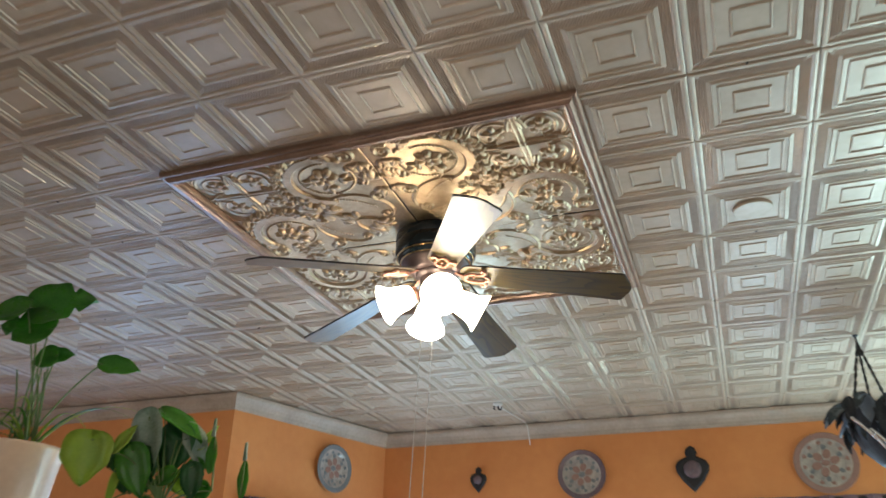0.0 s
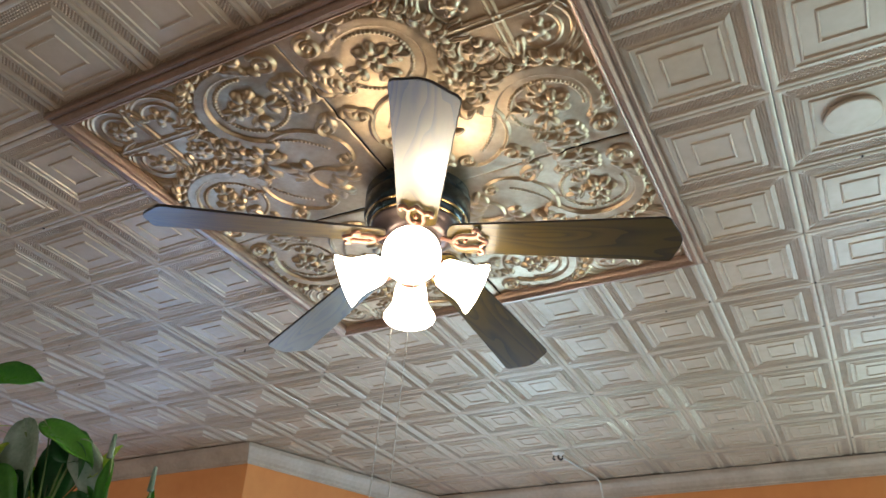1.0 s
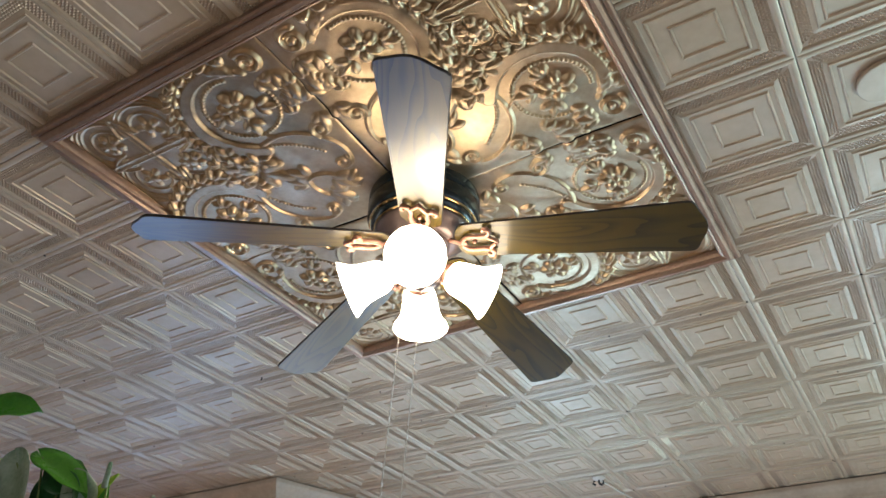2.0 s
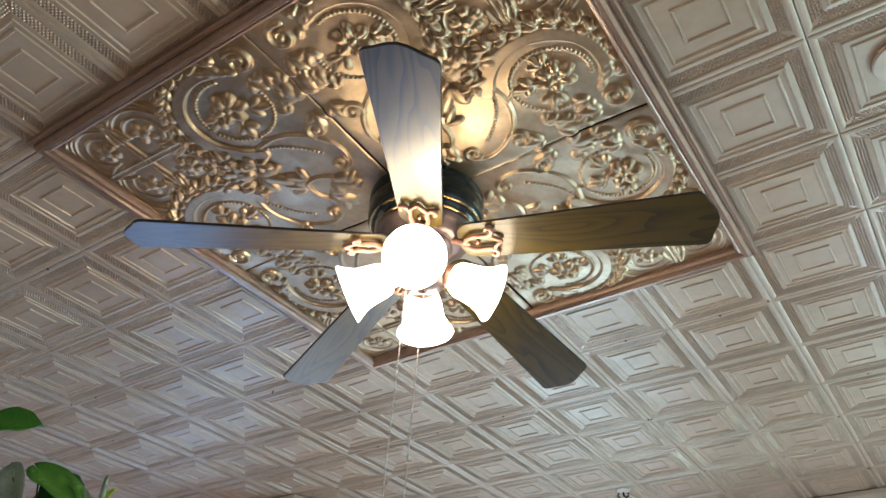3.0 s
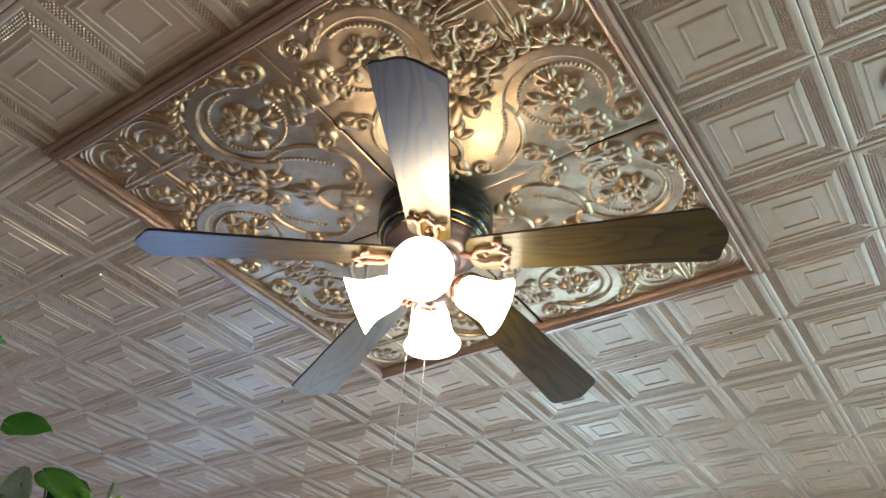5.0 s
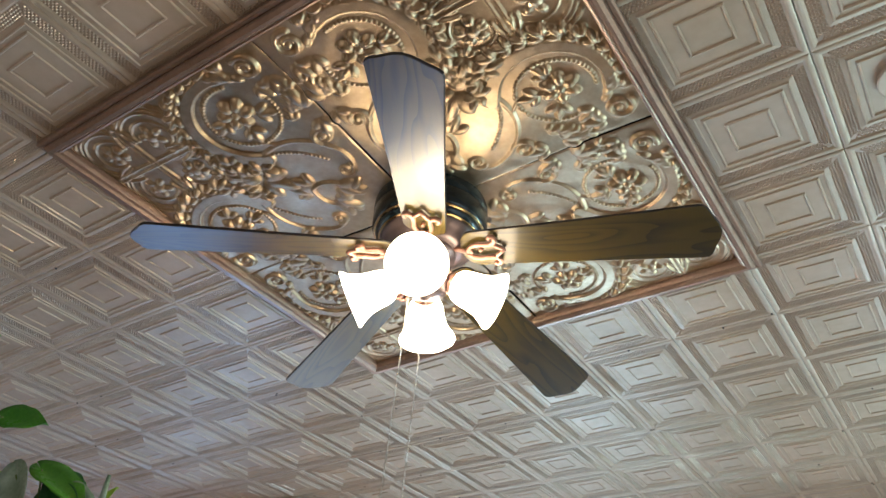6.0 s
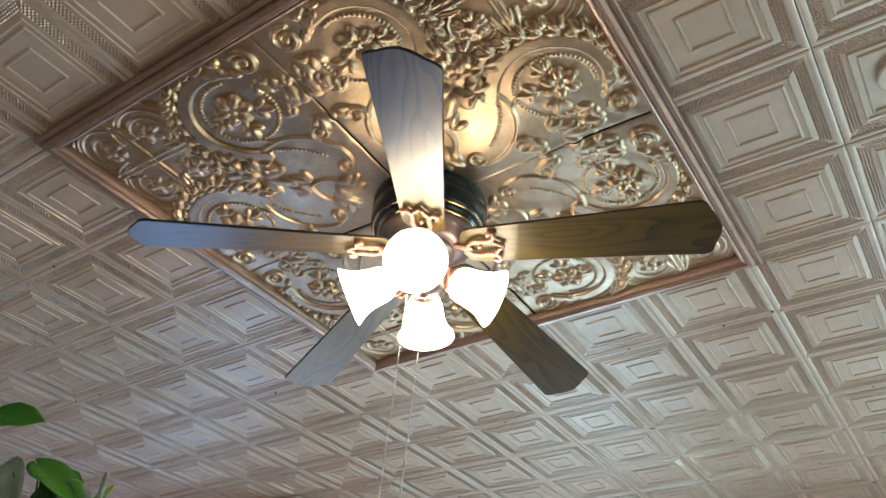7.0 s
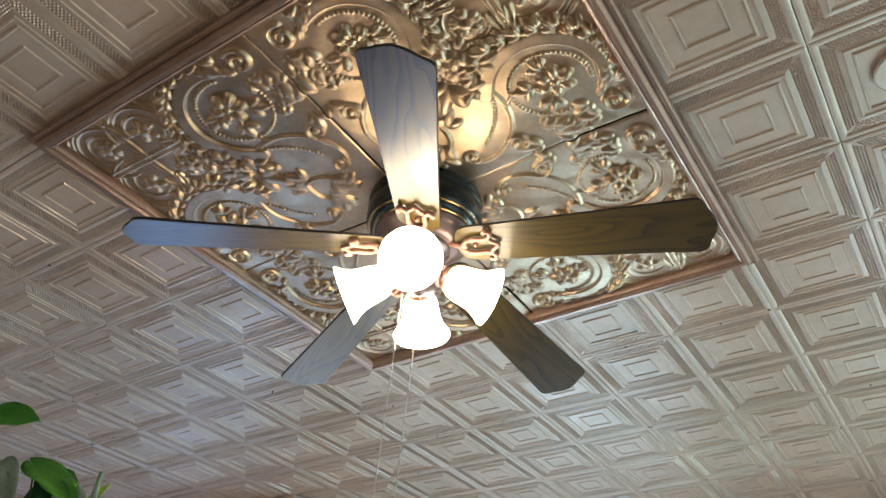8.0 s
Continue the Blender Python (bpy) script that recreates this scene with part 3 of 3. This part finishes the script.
for k in range(4):
    turn = pose(-0.0036, -0.0026, 0, 0, 0, -59.5 + 90 * k)
    aim, reach, drop = SHADE_SET[k % 2]
    tilt = pose(reach, 0, drop, 0, 180 - aim, 0)
    m = turn @ tilt
    bm = bmesh.new()
    tube(bm, bezier((0.030, 0, -0.238), (0.046, 0, -0.222), (0.066, 0, -0.240), 8), 0.008, 10)
    lathe(bm, [(0.010, -0.020), (0.022, -0.016), (0.028, -0.006), (0.029, 0.008), (0.026, 0.010)], 24, tilt)
    part("lamp_arm", bm, COPPER, fan, "copper-coloured lamp arm and socket cup", smooth=True, at=turn)
    if shade_mesh is None:
        ob = part("glass_shade", build_shade(), GLASS_LIT, fan, "lit frosted white glass bell shade", smooth=True, at=m)
        shade_mesh = ob.data
        bm = bmesh.new()
        lathe(bm, [(0.012, 0.004), (0.016, 0.012), (0.026, 0.030), (0.031, 0.046), (0.030, 0.060), (0.022, 0.071), (0.010, 0.076), (0.001, 0.077)], 24)
        bulb_mesh = part("bulb", bm, BULB_LIT, ob, "lit white bulb", smooth=True).data
    else:
        ob = new("glass_shade", shade_mesh)
        ob.parent, ob.matrix_basis = fan, m
        tagged(ob, "lit frosted white glass bell shade")
        sub = new("bulb", bulb_mesh)
        sub.parent = ob
        tagged(sub, "lit white bulb")


def build_chain(length):
    bm = bmesh.new()
    step = 0.0046
    for k in range(int(length / step)):
        z = -k * step
        lathe(bm, [(0.0004, z + 0.0017), (0.0020, z + 0.0009), (0.0020, z - 0.0009), (0.0004, z - 0.0017)], 6)
    tube(bm, [(0, 0, 0), (0, 0, -length)], 0.0005, 4)
    lathe(bm, [(0.002, -length), (0.005, -length - 0.01), (0.006, -length - 0.02), (0.003, -length - 0.03)], 12)
    return bm


for x, y, length in ((-0.004, 0.013, 0.70), (-0.034, -0.015, 0.72)):
    part("pull_chain", build_chain(length), CHAIN, fan, "pale beaded pull chain", at=pose(x, y, -0.250, -1.4, 1.9, 0))

# ---- small ceiling hook with its cable run to the far wall ----
hook = thing("ceiling_hook", pose(-0.387, 2.185, H), "small dark metal hook and cable on the tin ceiling", "hook")
bm = bmesh.new()
lathe(bm, [(0.030, -0.004), (0.030, -0.011), (0.022, -0.017), (0.010, -0.020)], 20)
part("base_plate", bm, WHITE_METAL, hook)
bm = bmesh.new()
tube(bm, [(0, 0, -0.015), (0, 0, -0.035), (0.012, 0, -0.045), (0.022, 0, -0.038), (0.022, 0, -0.026)], 0.005, 8)
tube(bm, [(-0.022, 0, -0.020), (-0.030, 0, -0.034), (-0.018, 0, -0.040)], 0.005, 8)
part("hook", bm, IRON, hook, "dark iron hook", smooth=True)
bm = bmesh.new()
tube(bm, [(0.0, 0.02, -0.016), (0.02, 0.2, -0.014), (0.05, 0.45, -0.014), (0.055, 0.50, -0.03), (0.055, 0.555, -0.14)], 0.004, 6)
part("cable", bm, WHITE_METAL, hook, "thin pale cable", smooth=True)


# ---- plates and plaques on the orange walls ----
def wall_plate(name, m, r, label, rim, face, mark):
    """A dished ceramic plate, its back on the wall (local z points into the room)."""
    ob = thing(name, m, label, "plate", "decorative plates on the wall")
    bm = bmesh.new()
    lathe(bm, [(r * 0.45, 0.0), (r * 0.6, 0.006), (r * 0.97, 0.024), (r, 0.027), (r * 0.97, 0.029), (r * 0.80, 0.0235), (r * 0.78, 0.012), (r * 0.45, 0.002)], 48, cap=False)
    part("rim", bm, rim, ob, smooth=False)
    bm = bmesh.new()
    lathe(bm, [(r * 0.80, 0.0195), (r * 0.80, 0.0240), (r * 0.64, 0.0150), (r * 0.58, 0.0125), (r * 0.004, 0.0125)], 48, cap=False)
    part("face", bm, face, ob, smooth=False)
    for n, rad, size, mat in ((12, 0.70, 0.085, mark), (6, 0.30, 0.15, PLATE_RED), (6, 0.52, 0.085, PLATE_BLUE), (1, 0.0, 0.12, mark)):
        z = 0.0145 if rad < 0.6 else 0.0192
        bm = bmesh.new()
        lathe(bm, [(r * size, z - 0.003), (r * size * 0.9, z), (r * size * 0.3, z + 0.001)], 10, Matrix.Diagonal((1.15, 0.9, 1, 1)))
        first = None
        for k in range(n):
            a = 2 * math.pi * k / n + rad
            at = pose(r * rad * math.cos(a), r * rad * math.sin(a), 0, 0, 0, math.degrees(a))
            if first is None:
                first = part("painted_motif", bm, mat, ob, at=at)
            else:
                more = new("painted_motif", first.data)
                more.parent, more.matrix_basis = ob, at
    return ob


def on_far(x, z):
    return pose(x, 2.753, z, 90, 0, 0)


wall_plate("decorative_plate", on_far(-0.005, 2.556), 0.152, "patterned grey ceramic plate, plum rim, on the orange wall", PLATE_RIM, PLATE_FACE, PLATE_BLUE)
wall_plate("decorative_plate", on_far(1.40, 2.556), 0.172, "larger pink ceramic plate, brick-red rim, on the orange wall", PLATE_RED, PLATE_FACE, PLATE_RED)
d = WALLS[0]
wall_plate("decorative_plate", d @ pose(0.80, -0.002, 2.585, 90, 0, 0), 0.150, "pale ceramic plate with red flowers on the slanted orange wall", PLATE_BLUE, PLATE_FACE, PLATE_BLUE)


def wall_plaque(m, w, h, label):
    """A small dark plaque, pointed below and with a knob on top."""
    ob = thing("wall_plaque", m, label, "plaque", "dark plaques on the wall")
    bm = bmesh.new()
    half = [(0.0, -0.5), (0.10, -0.42), (0.30, -0.26), (0.46, -0.06), (0.48, 0.06), (0.40, 0.17), (0.24, 0.23), (0.13, 0.26), (0.17, 0.34), (0.13, 0.44), (0.0, 0.5)]
    loop = half + [(-x, y) for x, y in reversed(half[1:-1])]
    back = [bm.verts.new((x * w, y * h, 0.0)) for x, y in loop]
    mid = [bm.verts.new((x * w, y * h, 0.012)) for x, y in loop]
    front = [bm.verts.new((x * w * 0.84, y * h * 0.86, 0.022)) for x, y in loop]
    n = len(loop)
    for a, b in ((back, mid), (mid, front)):
        for k in range(n):
            bm.faces.new((a[k], a[(k + 1) % n], b[(k + 1) % n], b[k]))
    bm.faces.new(back), bm.faces.new(front)
    part("backing", bm, IRON, ob)
    bm = bmesh.new()
    lathe(bm, [(w * 0.26, 0.021), (w * 0.24, 0.030), (w * 0.15, 0.036), (w * 0.02, 0.038)], 20, Matrix.Translation((0, -0.02 * h, 0)))
    part("boss", bm, PLATE_RIM, ob, "raised plum boss", smooth=True)
    return ob


wall_plaque(on_far(-0.69, 2.556), 0.115, 0.165, "small dark plaque with a rounded boss on the orange wall")
wall_plaque(on_far(0.665, 2.560), 0.205, 0.275, "dark pointed metal plaque with a knob on the orange wall")


def valance(m, wide, label):
    """Pleated fabric heading over a window (local x along the wall, y out into the room)."""
    ob = thing("window_valance", m, label, "valance")
    bm = bmesh.new()
    n = 60
    rows = []
    for k in range(n + 1):
        x = wide * (k / n - 0.5)
        y = 0.065 + 0.014 * math.sin(k * 1.7)
        rows.append([bm.verts.new((x, yy, z)) for yy, z in ((y - 0.01, -0.002), (y, -0.012), (y + 0.006, -0.20), (y - 0.002, -0.20), (y - 0.012, -0.012))])
    for a, b in zip(rows, rows[1:]):
        for k in range(5):
            bm.faces.new((a[k], a[(k + 1) % 5], b[(k + 1) % 5], b[k]))
    bm.faces.new(rows[0]), bm.faces.new(rows[-1])
    part("fabric", bm, MAUVE, ob)
    bm = bmesh.new()
    tube(bm, [(-wide / 2 - 0.03, 0.05, -0.02), (wide / 2 + 0.03, 0.05, -0.02)], 0.012, 10)
    for s in (-1, 1):
        tube(bm, [(s * wide * 0.46, 0.0, -0.02), (s * wide * 0.46, 0.05, -0.02)], 0.008, 8)
    part("curtain_rod", bm, IRON, ob)
    return ob


valance(pose(1.85, 2.753, 2.372, 0, 0, 180), 1.9, "mauve pleated fabric valance over the far window")
valance(d @ pose(0.60, -0.002, 2.33, 0, 0, 180), 0.95, "mauve pleated fabric valance over the slanted wall's window")

# ---- hanging basket ----
basket = thing("hanging_basket", pose(1.50, 1.525, H), "dark iron hanging basket with drooping blackish leaves on chains", "hanging basket")
bm = bmesh.new()
lathe(bm, [(0.012, 0.0), (0.012, -0.012), (0.005, -0.016), (0.005, -0.05)], 12)
part("ceiling_eye", bm, IRON, basket)
for k in range(3):
    a = math.radians(200 + 120 * k)
    bm = bmesh.new()
    top, end = Vector((0, 0, -0.045)), Vector((0.085 * math.cos(a), 0.085 * math.sin(a), -0.37))
    for i in range(18):
        p, q = top.lerp(end, i / 18), top.lerp(end, (i + 1.15) / 18)
        tube(bm, [p, q], 0.0048 if i % 2 else 0.0070, 6)
    part("hanging_chain", bm, IRON, basket)
BOWL = Matrix.Translation((0.085, 0.03, 0))
bm = bmesh.new()
lathe(bm, [(0.02, -0.60), (0.09, -0.585), (0.15, -0.52), (0.19, -0.43), (0.195, -0.36), (0.185, -0.35), (0.15, -0.36), (0.02, -0.36)], 36, BOWL)
part("bowl", bm, IRON, basket, "black iron bowl", smooth=False)
for side, drop, reach in ((-0.10, -0.42, 0.30), (-0.04, -0.47, 0.22)):
    bm = bmesh.new()
    x0, y0 = side + 0.045, -0.185
    tube(bm, bezier((x0 - 0.06, y0, drop), (x0 + 0.03, y0 - 0.01, drop - 0.10), (x0 + 0.06, y0 - 0.01, drop - 0.17), 8)
         + bezier((x0 + 0.075, y0, drop - 0.18), (x0 + reach * 0.6, y0, drop - 0.24), (x0 + reach * 0.7, y0 + 0.01, drop - 0.36), 8), 0.0075, 8, 0.7)
    part("scroll_rod", bm, CHROME, basket, "bright curled steel rod", smooth=True)


def leaf_mesh(length, width, heart=0.0, droop=0.2, cup=0.12, split=0, n=20):
    """A leaf blade lying along x, seen from above; heart widens its base, split cuts notches into its margin."""
    bm = bmesh.new()
    rows = []
    for i in range(n + 1):
        t = (1 - math.cos(math.pi * i / n)) / 2
        up, down = 0.62 - 0.32 * heart, 0.85
        peak = up / (up + down)
        prof = (t / peak) ** up * ((1 - t) / (1 - peak)) ** down
        prof *= 1 + 0.05 * math.sin(14 * t + 7 * heart)
        w = width * 0.5 * max(0.012, prof)
        if split and i % 5 == 2 and 0.3 < t < 0.9:
            w *= 0.5
        back = -0.12 * heart * length * max(0.0, 1 - t * 5)
        x = length * t
        z = -droop * length * t * t
        row = []
        for s in (-1, -0.5, 0, 0.5, 1):
            row.append(bm.verts.new((x + back * abs(s) * 1.6, s * w, z + cup * width * (abs(s) ** 1.5) * (0.9 + 0.2 * math.sin(9 * t + 2 * s)) - (0.004 if s == 0 else 0))))
        rows.append(row)
    for a, b in zip(rows, rows[1:]):
        for k in range(4):
            bm.faces.new((a[k], a[k + 1], b[k + 1], b[k]))
    res = bmesh.ops.extrude_face_region(bm, geom=list(bm.faces))
    for v in res["geom"]:
        if isinstance(v, bmesh.types.BMVert):
            v.co.z -= 0.0008
    return bm


RIGHT, AHEAD, UP = Vector((0.938, 0.348, 0)), Vector((-0.348, 0.938, 0)), Vector((0, 0, 1))


def leaf_pose(p, angle, face, roll=0.0):
    """A leaf with its base at p; angle: the way to its tip in the upright plane across the room (0: right, 90: up); face: how far its upper side turns up from facing the door side."""
    a, f = radians(angle), radians(face)
    x = RIGHT * math.cos(a) + UP * math.sin(a)
    n0 = -AHEAD * math.cos(f) + UP * math.sin(f)
    z = (n0 - x * n0.dot(x)).normalized()
    y = z.cross(x)
    m = Matrix(((x.x, y.x, z.x, p[0]), (x.y, y.y, z.y, p[1]), (x.z, y.z, z.z, p[2]), (0, 0, 0, 1)))
    return m @ pose(0, 0, 0, roll, 0, 0)


def put_leaf(plant, mat, centre, length, width, angle, face, heart=0.6, droop=0.15, split=0, roll=0.0, label=""):
    m = leaf_pose(centre, angle, face, roll) @ Matrix.Translation((-length / 2, 0, 0))
    base = plant.matrix_basis.inverted() @ m
    ob = part("leaf", leaf_mesh(length, width, heart, droop, split=split), mat, plant, label, smooth=True, at=base)
    return base.translation


def stems(plant, lines, radius=0.0035):
    for a, b, c in lines:
        bm = bmesh.new()
        tube(bm, bezier(a, b, c, 10), radius, 7, 0.7)
        part("stem", bm, STEM, plant, smooth=True)


rng = random.Random(11)
for k in range(110):
    a = rng.uniform(0, 360)
    r = rng.uniform(0.05, 0.21)
    p = Vector((1.575 + r * math.cos(radians(a)), 1.55 + r * math.sin(radians(a)), H - rng.uniform(0.29, 0.40)))
    m = pose(*p, rng.uniform(-25, 25), rng.uniform(15, 80), a + rng.uniform(-40, 40))
    ob = part("leaf", leaf_mesh(rng.uniform(0.08, 0.15), rng.uniform(0.05, 0.09), 0.5, 0.4, n=8), LEAF_STEEL if k % 5 == 0 else FROND, basket, smooth=True,
              at=basket.matrix_basis.inverted() @ m)

# ---- ledge with the potted plants ----
bm = bmesh.new()
box(bm, (-2.6, -0.60, 0.0), (-0.45, -0.16, 1.80))
tagged(part("half_wall", bm, PLAIN_WALL), "plain tan half wall that carries the plants", "wall", kind="structure")

pot_plant = thing("split_leaf_plant", pose(-1.235, -0.40, 1.80), "tall split-leaf plant with strap leaves in a beige pot", "potted plant")
bm = bmesh.new()
lathe(bm, [(0.105, 0.0), (0.112, 0.01), (0.135, 0.20), (0.150, 0.315), (0.158, 0.335), (0.158, 0.345), (0.150, 0.347), (0.142, 0.335), (0.138, 0.30), (0.02, 0.30)], 48)
part("pot", bm, POT, pot_plant, "beige glazed pot", smooth=True)
bm = bmesh.new()
lathe(bm, [(0.139, 0.296), (0.136, 0.318), (0.08, 0.328), (0.01, 0.332)], 28)
part("soil", bm, SOIL, pot_plant)
BASE = Vector((0.03, 0.03, 0.33))
SPLIT_LEAVES = [  # centre, length, width, angle, face, heart, split
    ((-1.107, -0.448, 2.606), 0.185, 0.165, 14, 14, 0.9, 1), ((-1.205, -0.500, 2.515), 0.17, 0.14, 175, 12, 0.8, 1), ((-1.245, -0.555, 2.550), 0.15, 0.11, 190, 25, 0.7, 0),
    ((-1.170, -0.425, 2.425), 0.085, 0.08, 200, 8, 0.8, 0), ((-1.130, -0.395, 2.443), 0.078, 0.06, 10, 8, 0.7, 0), ((-1.000, -0.265, 2.434), 0.125, 0.074, -6, 15, 0.6, 0)]
for c, ln, wd, an, fc, ht, sp in SPLIT_LEAVES:
    p = put_leaf(pot_plant, LEAF, c, ln, wd, an, fc, ht, 0.18, sp)
    q = BASE + Vector((rng.uniform(-0.03, 0.03), rng.uniform(-0.03, 0.03), 0))
    stems(pot_plant, [(q, (q + p) / 2 + Vector((0, 0, 0.06)), p)])
for k in range(5):
    q = BASE + Vector((-0.06 + 0.02 * k, rng.uniform(-0.03, 0.03), 0))
    stems(pot_plant, [(q, q + Vector((0, 0, 0.14)), q + Vector((rng.uniform(-0.06, 0.02), 0.0, rng.uniform(0.25, 0.33))))], 0.004)
for k in range(16):
    a = rng.uniform(-20, 200) if k > 1 else -4 + 12 * k
    ln = rng.uniform(0.20, 0.34) if k > 1 else 0.36
    x = RIGHT * math.cos(radians(a)) - AHEAD * math.sin(radians(a)) * 0.6
    bm = bmesh.new()
    top = rng.uniform(0.07, 0.16)
    tube(bm, bezier(BASE, BASE + x * ln * 0.45 + UP * top * 1.7, BASE + x * ln + UP * rng.uniform(-0.02, top), 14), 0.0085, 6, 0.15, 0.18)
    part("strap_leaf", bm, LEAF if k % 3 else LEAF_LIME, pot_plant, "narrow arching strap leaf", smooth=True)

vine = thing("trailing_vine", pose(-0.735, -0.27, 1.80), "heart-leaf vine with green and silvery leaves, dark pot", "potted plant")
bm = bmesh.new()
lathe(bm, [(0.070, 0.0), (0.075, 0.01), (0.095, 0.16), (0.100, 0.175), (0.094, 0.178), (0.088, 0.16), (0.02, 0.155)], 40)
part("pot", bm, POT_DARK, vine, "dark blue glazed pot")
bm = bmesh.new()
lathe(bm, [(0.089, 0.150), (0.086, 0.166), (0.01, 0.172)], 24)
part("soil", bm, SOIL, vine)
ROOT = Vector((0.0, 0.0, 0.17))
VINE_LEAVES = [  # material, centre, length, width, angle, face, heart
    (LEAF_LIME, (-0.904, -0.429, 2.080), 0.135, 0.15, -95, 20, 1.0), (LEAF_DARK, (-0.848, -0.330, 2.135), 0.12, 0.08, 60, 40, 0.6), (LEAF_LIME, (-0.815, -0.385, 2.155), 0.10, 0.040, 62, -10, 0.2),
    (LEAF_LIME, (-0.840, -0.365, 2.040), 0.135, 0.028, 84, 10, 0.1), (LEAF_SILVER, (-0.768, -0.335, 2.145), 0.165, 0.105, -82, -10, 0.9), (LEAF, (-0.690, -0.277, 2.215), 0.15, 0.085, -26, 58, 0.7),
    (LEAF_DARK, (-0.722, -0.262, 2.225), 0.10, 0.09, 120, 50, 0.8), (LEAF_SILVER, (-0.660, -0.237, 2.150), 0.14, 0.072, -62, 45, 0.5), (LEAF, (-0.785, -0.345, 2.055), 0.14, 0.105, -72, 20, 0.9),
    (LEAF_DARK, (-0.730, -0.260, 2.130), 0.14, 0.12, -100, 20, 0.9), (LEAF, (-0.674, -0.228, 2.068), 0.085, 0.07, -120, 25, 0.8), (LEAF_LIME, (-0.640, -0.215, 2.185), 0.09, 0.026, 62, 20, 0.2)]
for mat, c, ln, wd, an, fc, ht in VINE_LEAVES:
    p = put_leaf(vine, mat, c, ln, wd, an, fc, ht, 0.22, 0, rng.uniform(-12, 12))
    stems(vine, [(ROOT, (ROOT + p) / 2 + Vector((0, 0, 0.07)), p)], 0.0028)
for k in range(17):
    c = Vector((-0.735, -0.28, 2.03)) + RIGHT * rng.uniform(-0.12, 0.11) + AHEAD * rng.uniform(-0.03, 0.08) + UP * rng.uniform(-0.08, 0.10)
    p = put_leaf(vine, (LEAF_DARK, LEAF, LEAF_DARK, LEAF_LIME, LEAF)[k % 5], c, rng.uniform(0.06, 0.10), rng.uniform(0.04, 0.075), rng.uniform(-160, -10), rng.uniform(-20, 40), 0.8, 0.25)
    stems(vine, [(ROOT, (ROOT + p) / 2 + Vector((0, 0, 0.05)), p)], 0.0018)
# upright shoots with furled tips
for top, foot, tip_leaf in (((-0.616, -0.224, 2.232), (-0.612, -0.20, 2.02), 0.0), ((-0.540, -0.152, 2.168), (-0.545, -0.15, 1.95), 1.0)):
    t, f = (Vector(v) - Vector((-0.735, -0.27, 1.80)) for v in (top, foot))
    stems(vine, [(f, (t + f) / 2 + Vector((0.006, 0, 0)), t), (ROOT, (ROOT + f) / 2 + Vector((0, 0, 0.03)), f)], 0.0034)
    bm = bmesh.new()
    tube(bm, [t - UP * 0.05, t - UP * 0.02, t, t + UP * 0.006], 0.007, 8, 0.5)
    part("furled_tip", bm, LEAF_SILVER, vine, "pale furled leaf tip", smooth=True)
    put_leaf(vine, LEAF, Vector(top) + Vector((0.002, 0, -0.10)), 0.12, 0.035, 92, 15, 0.2)
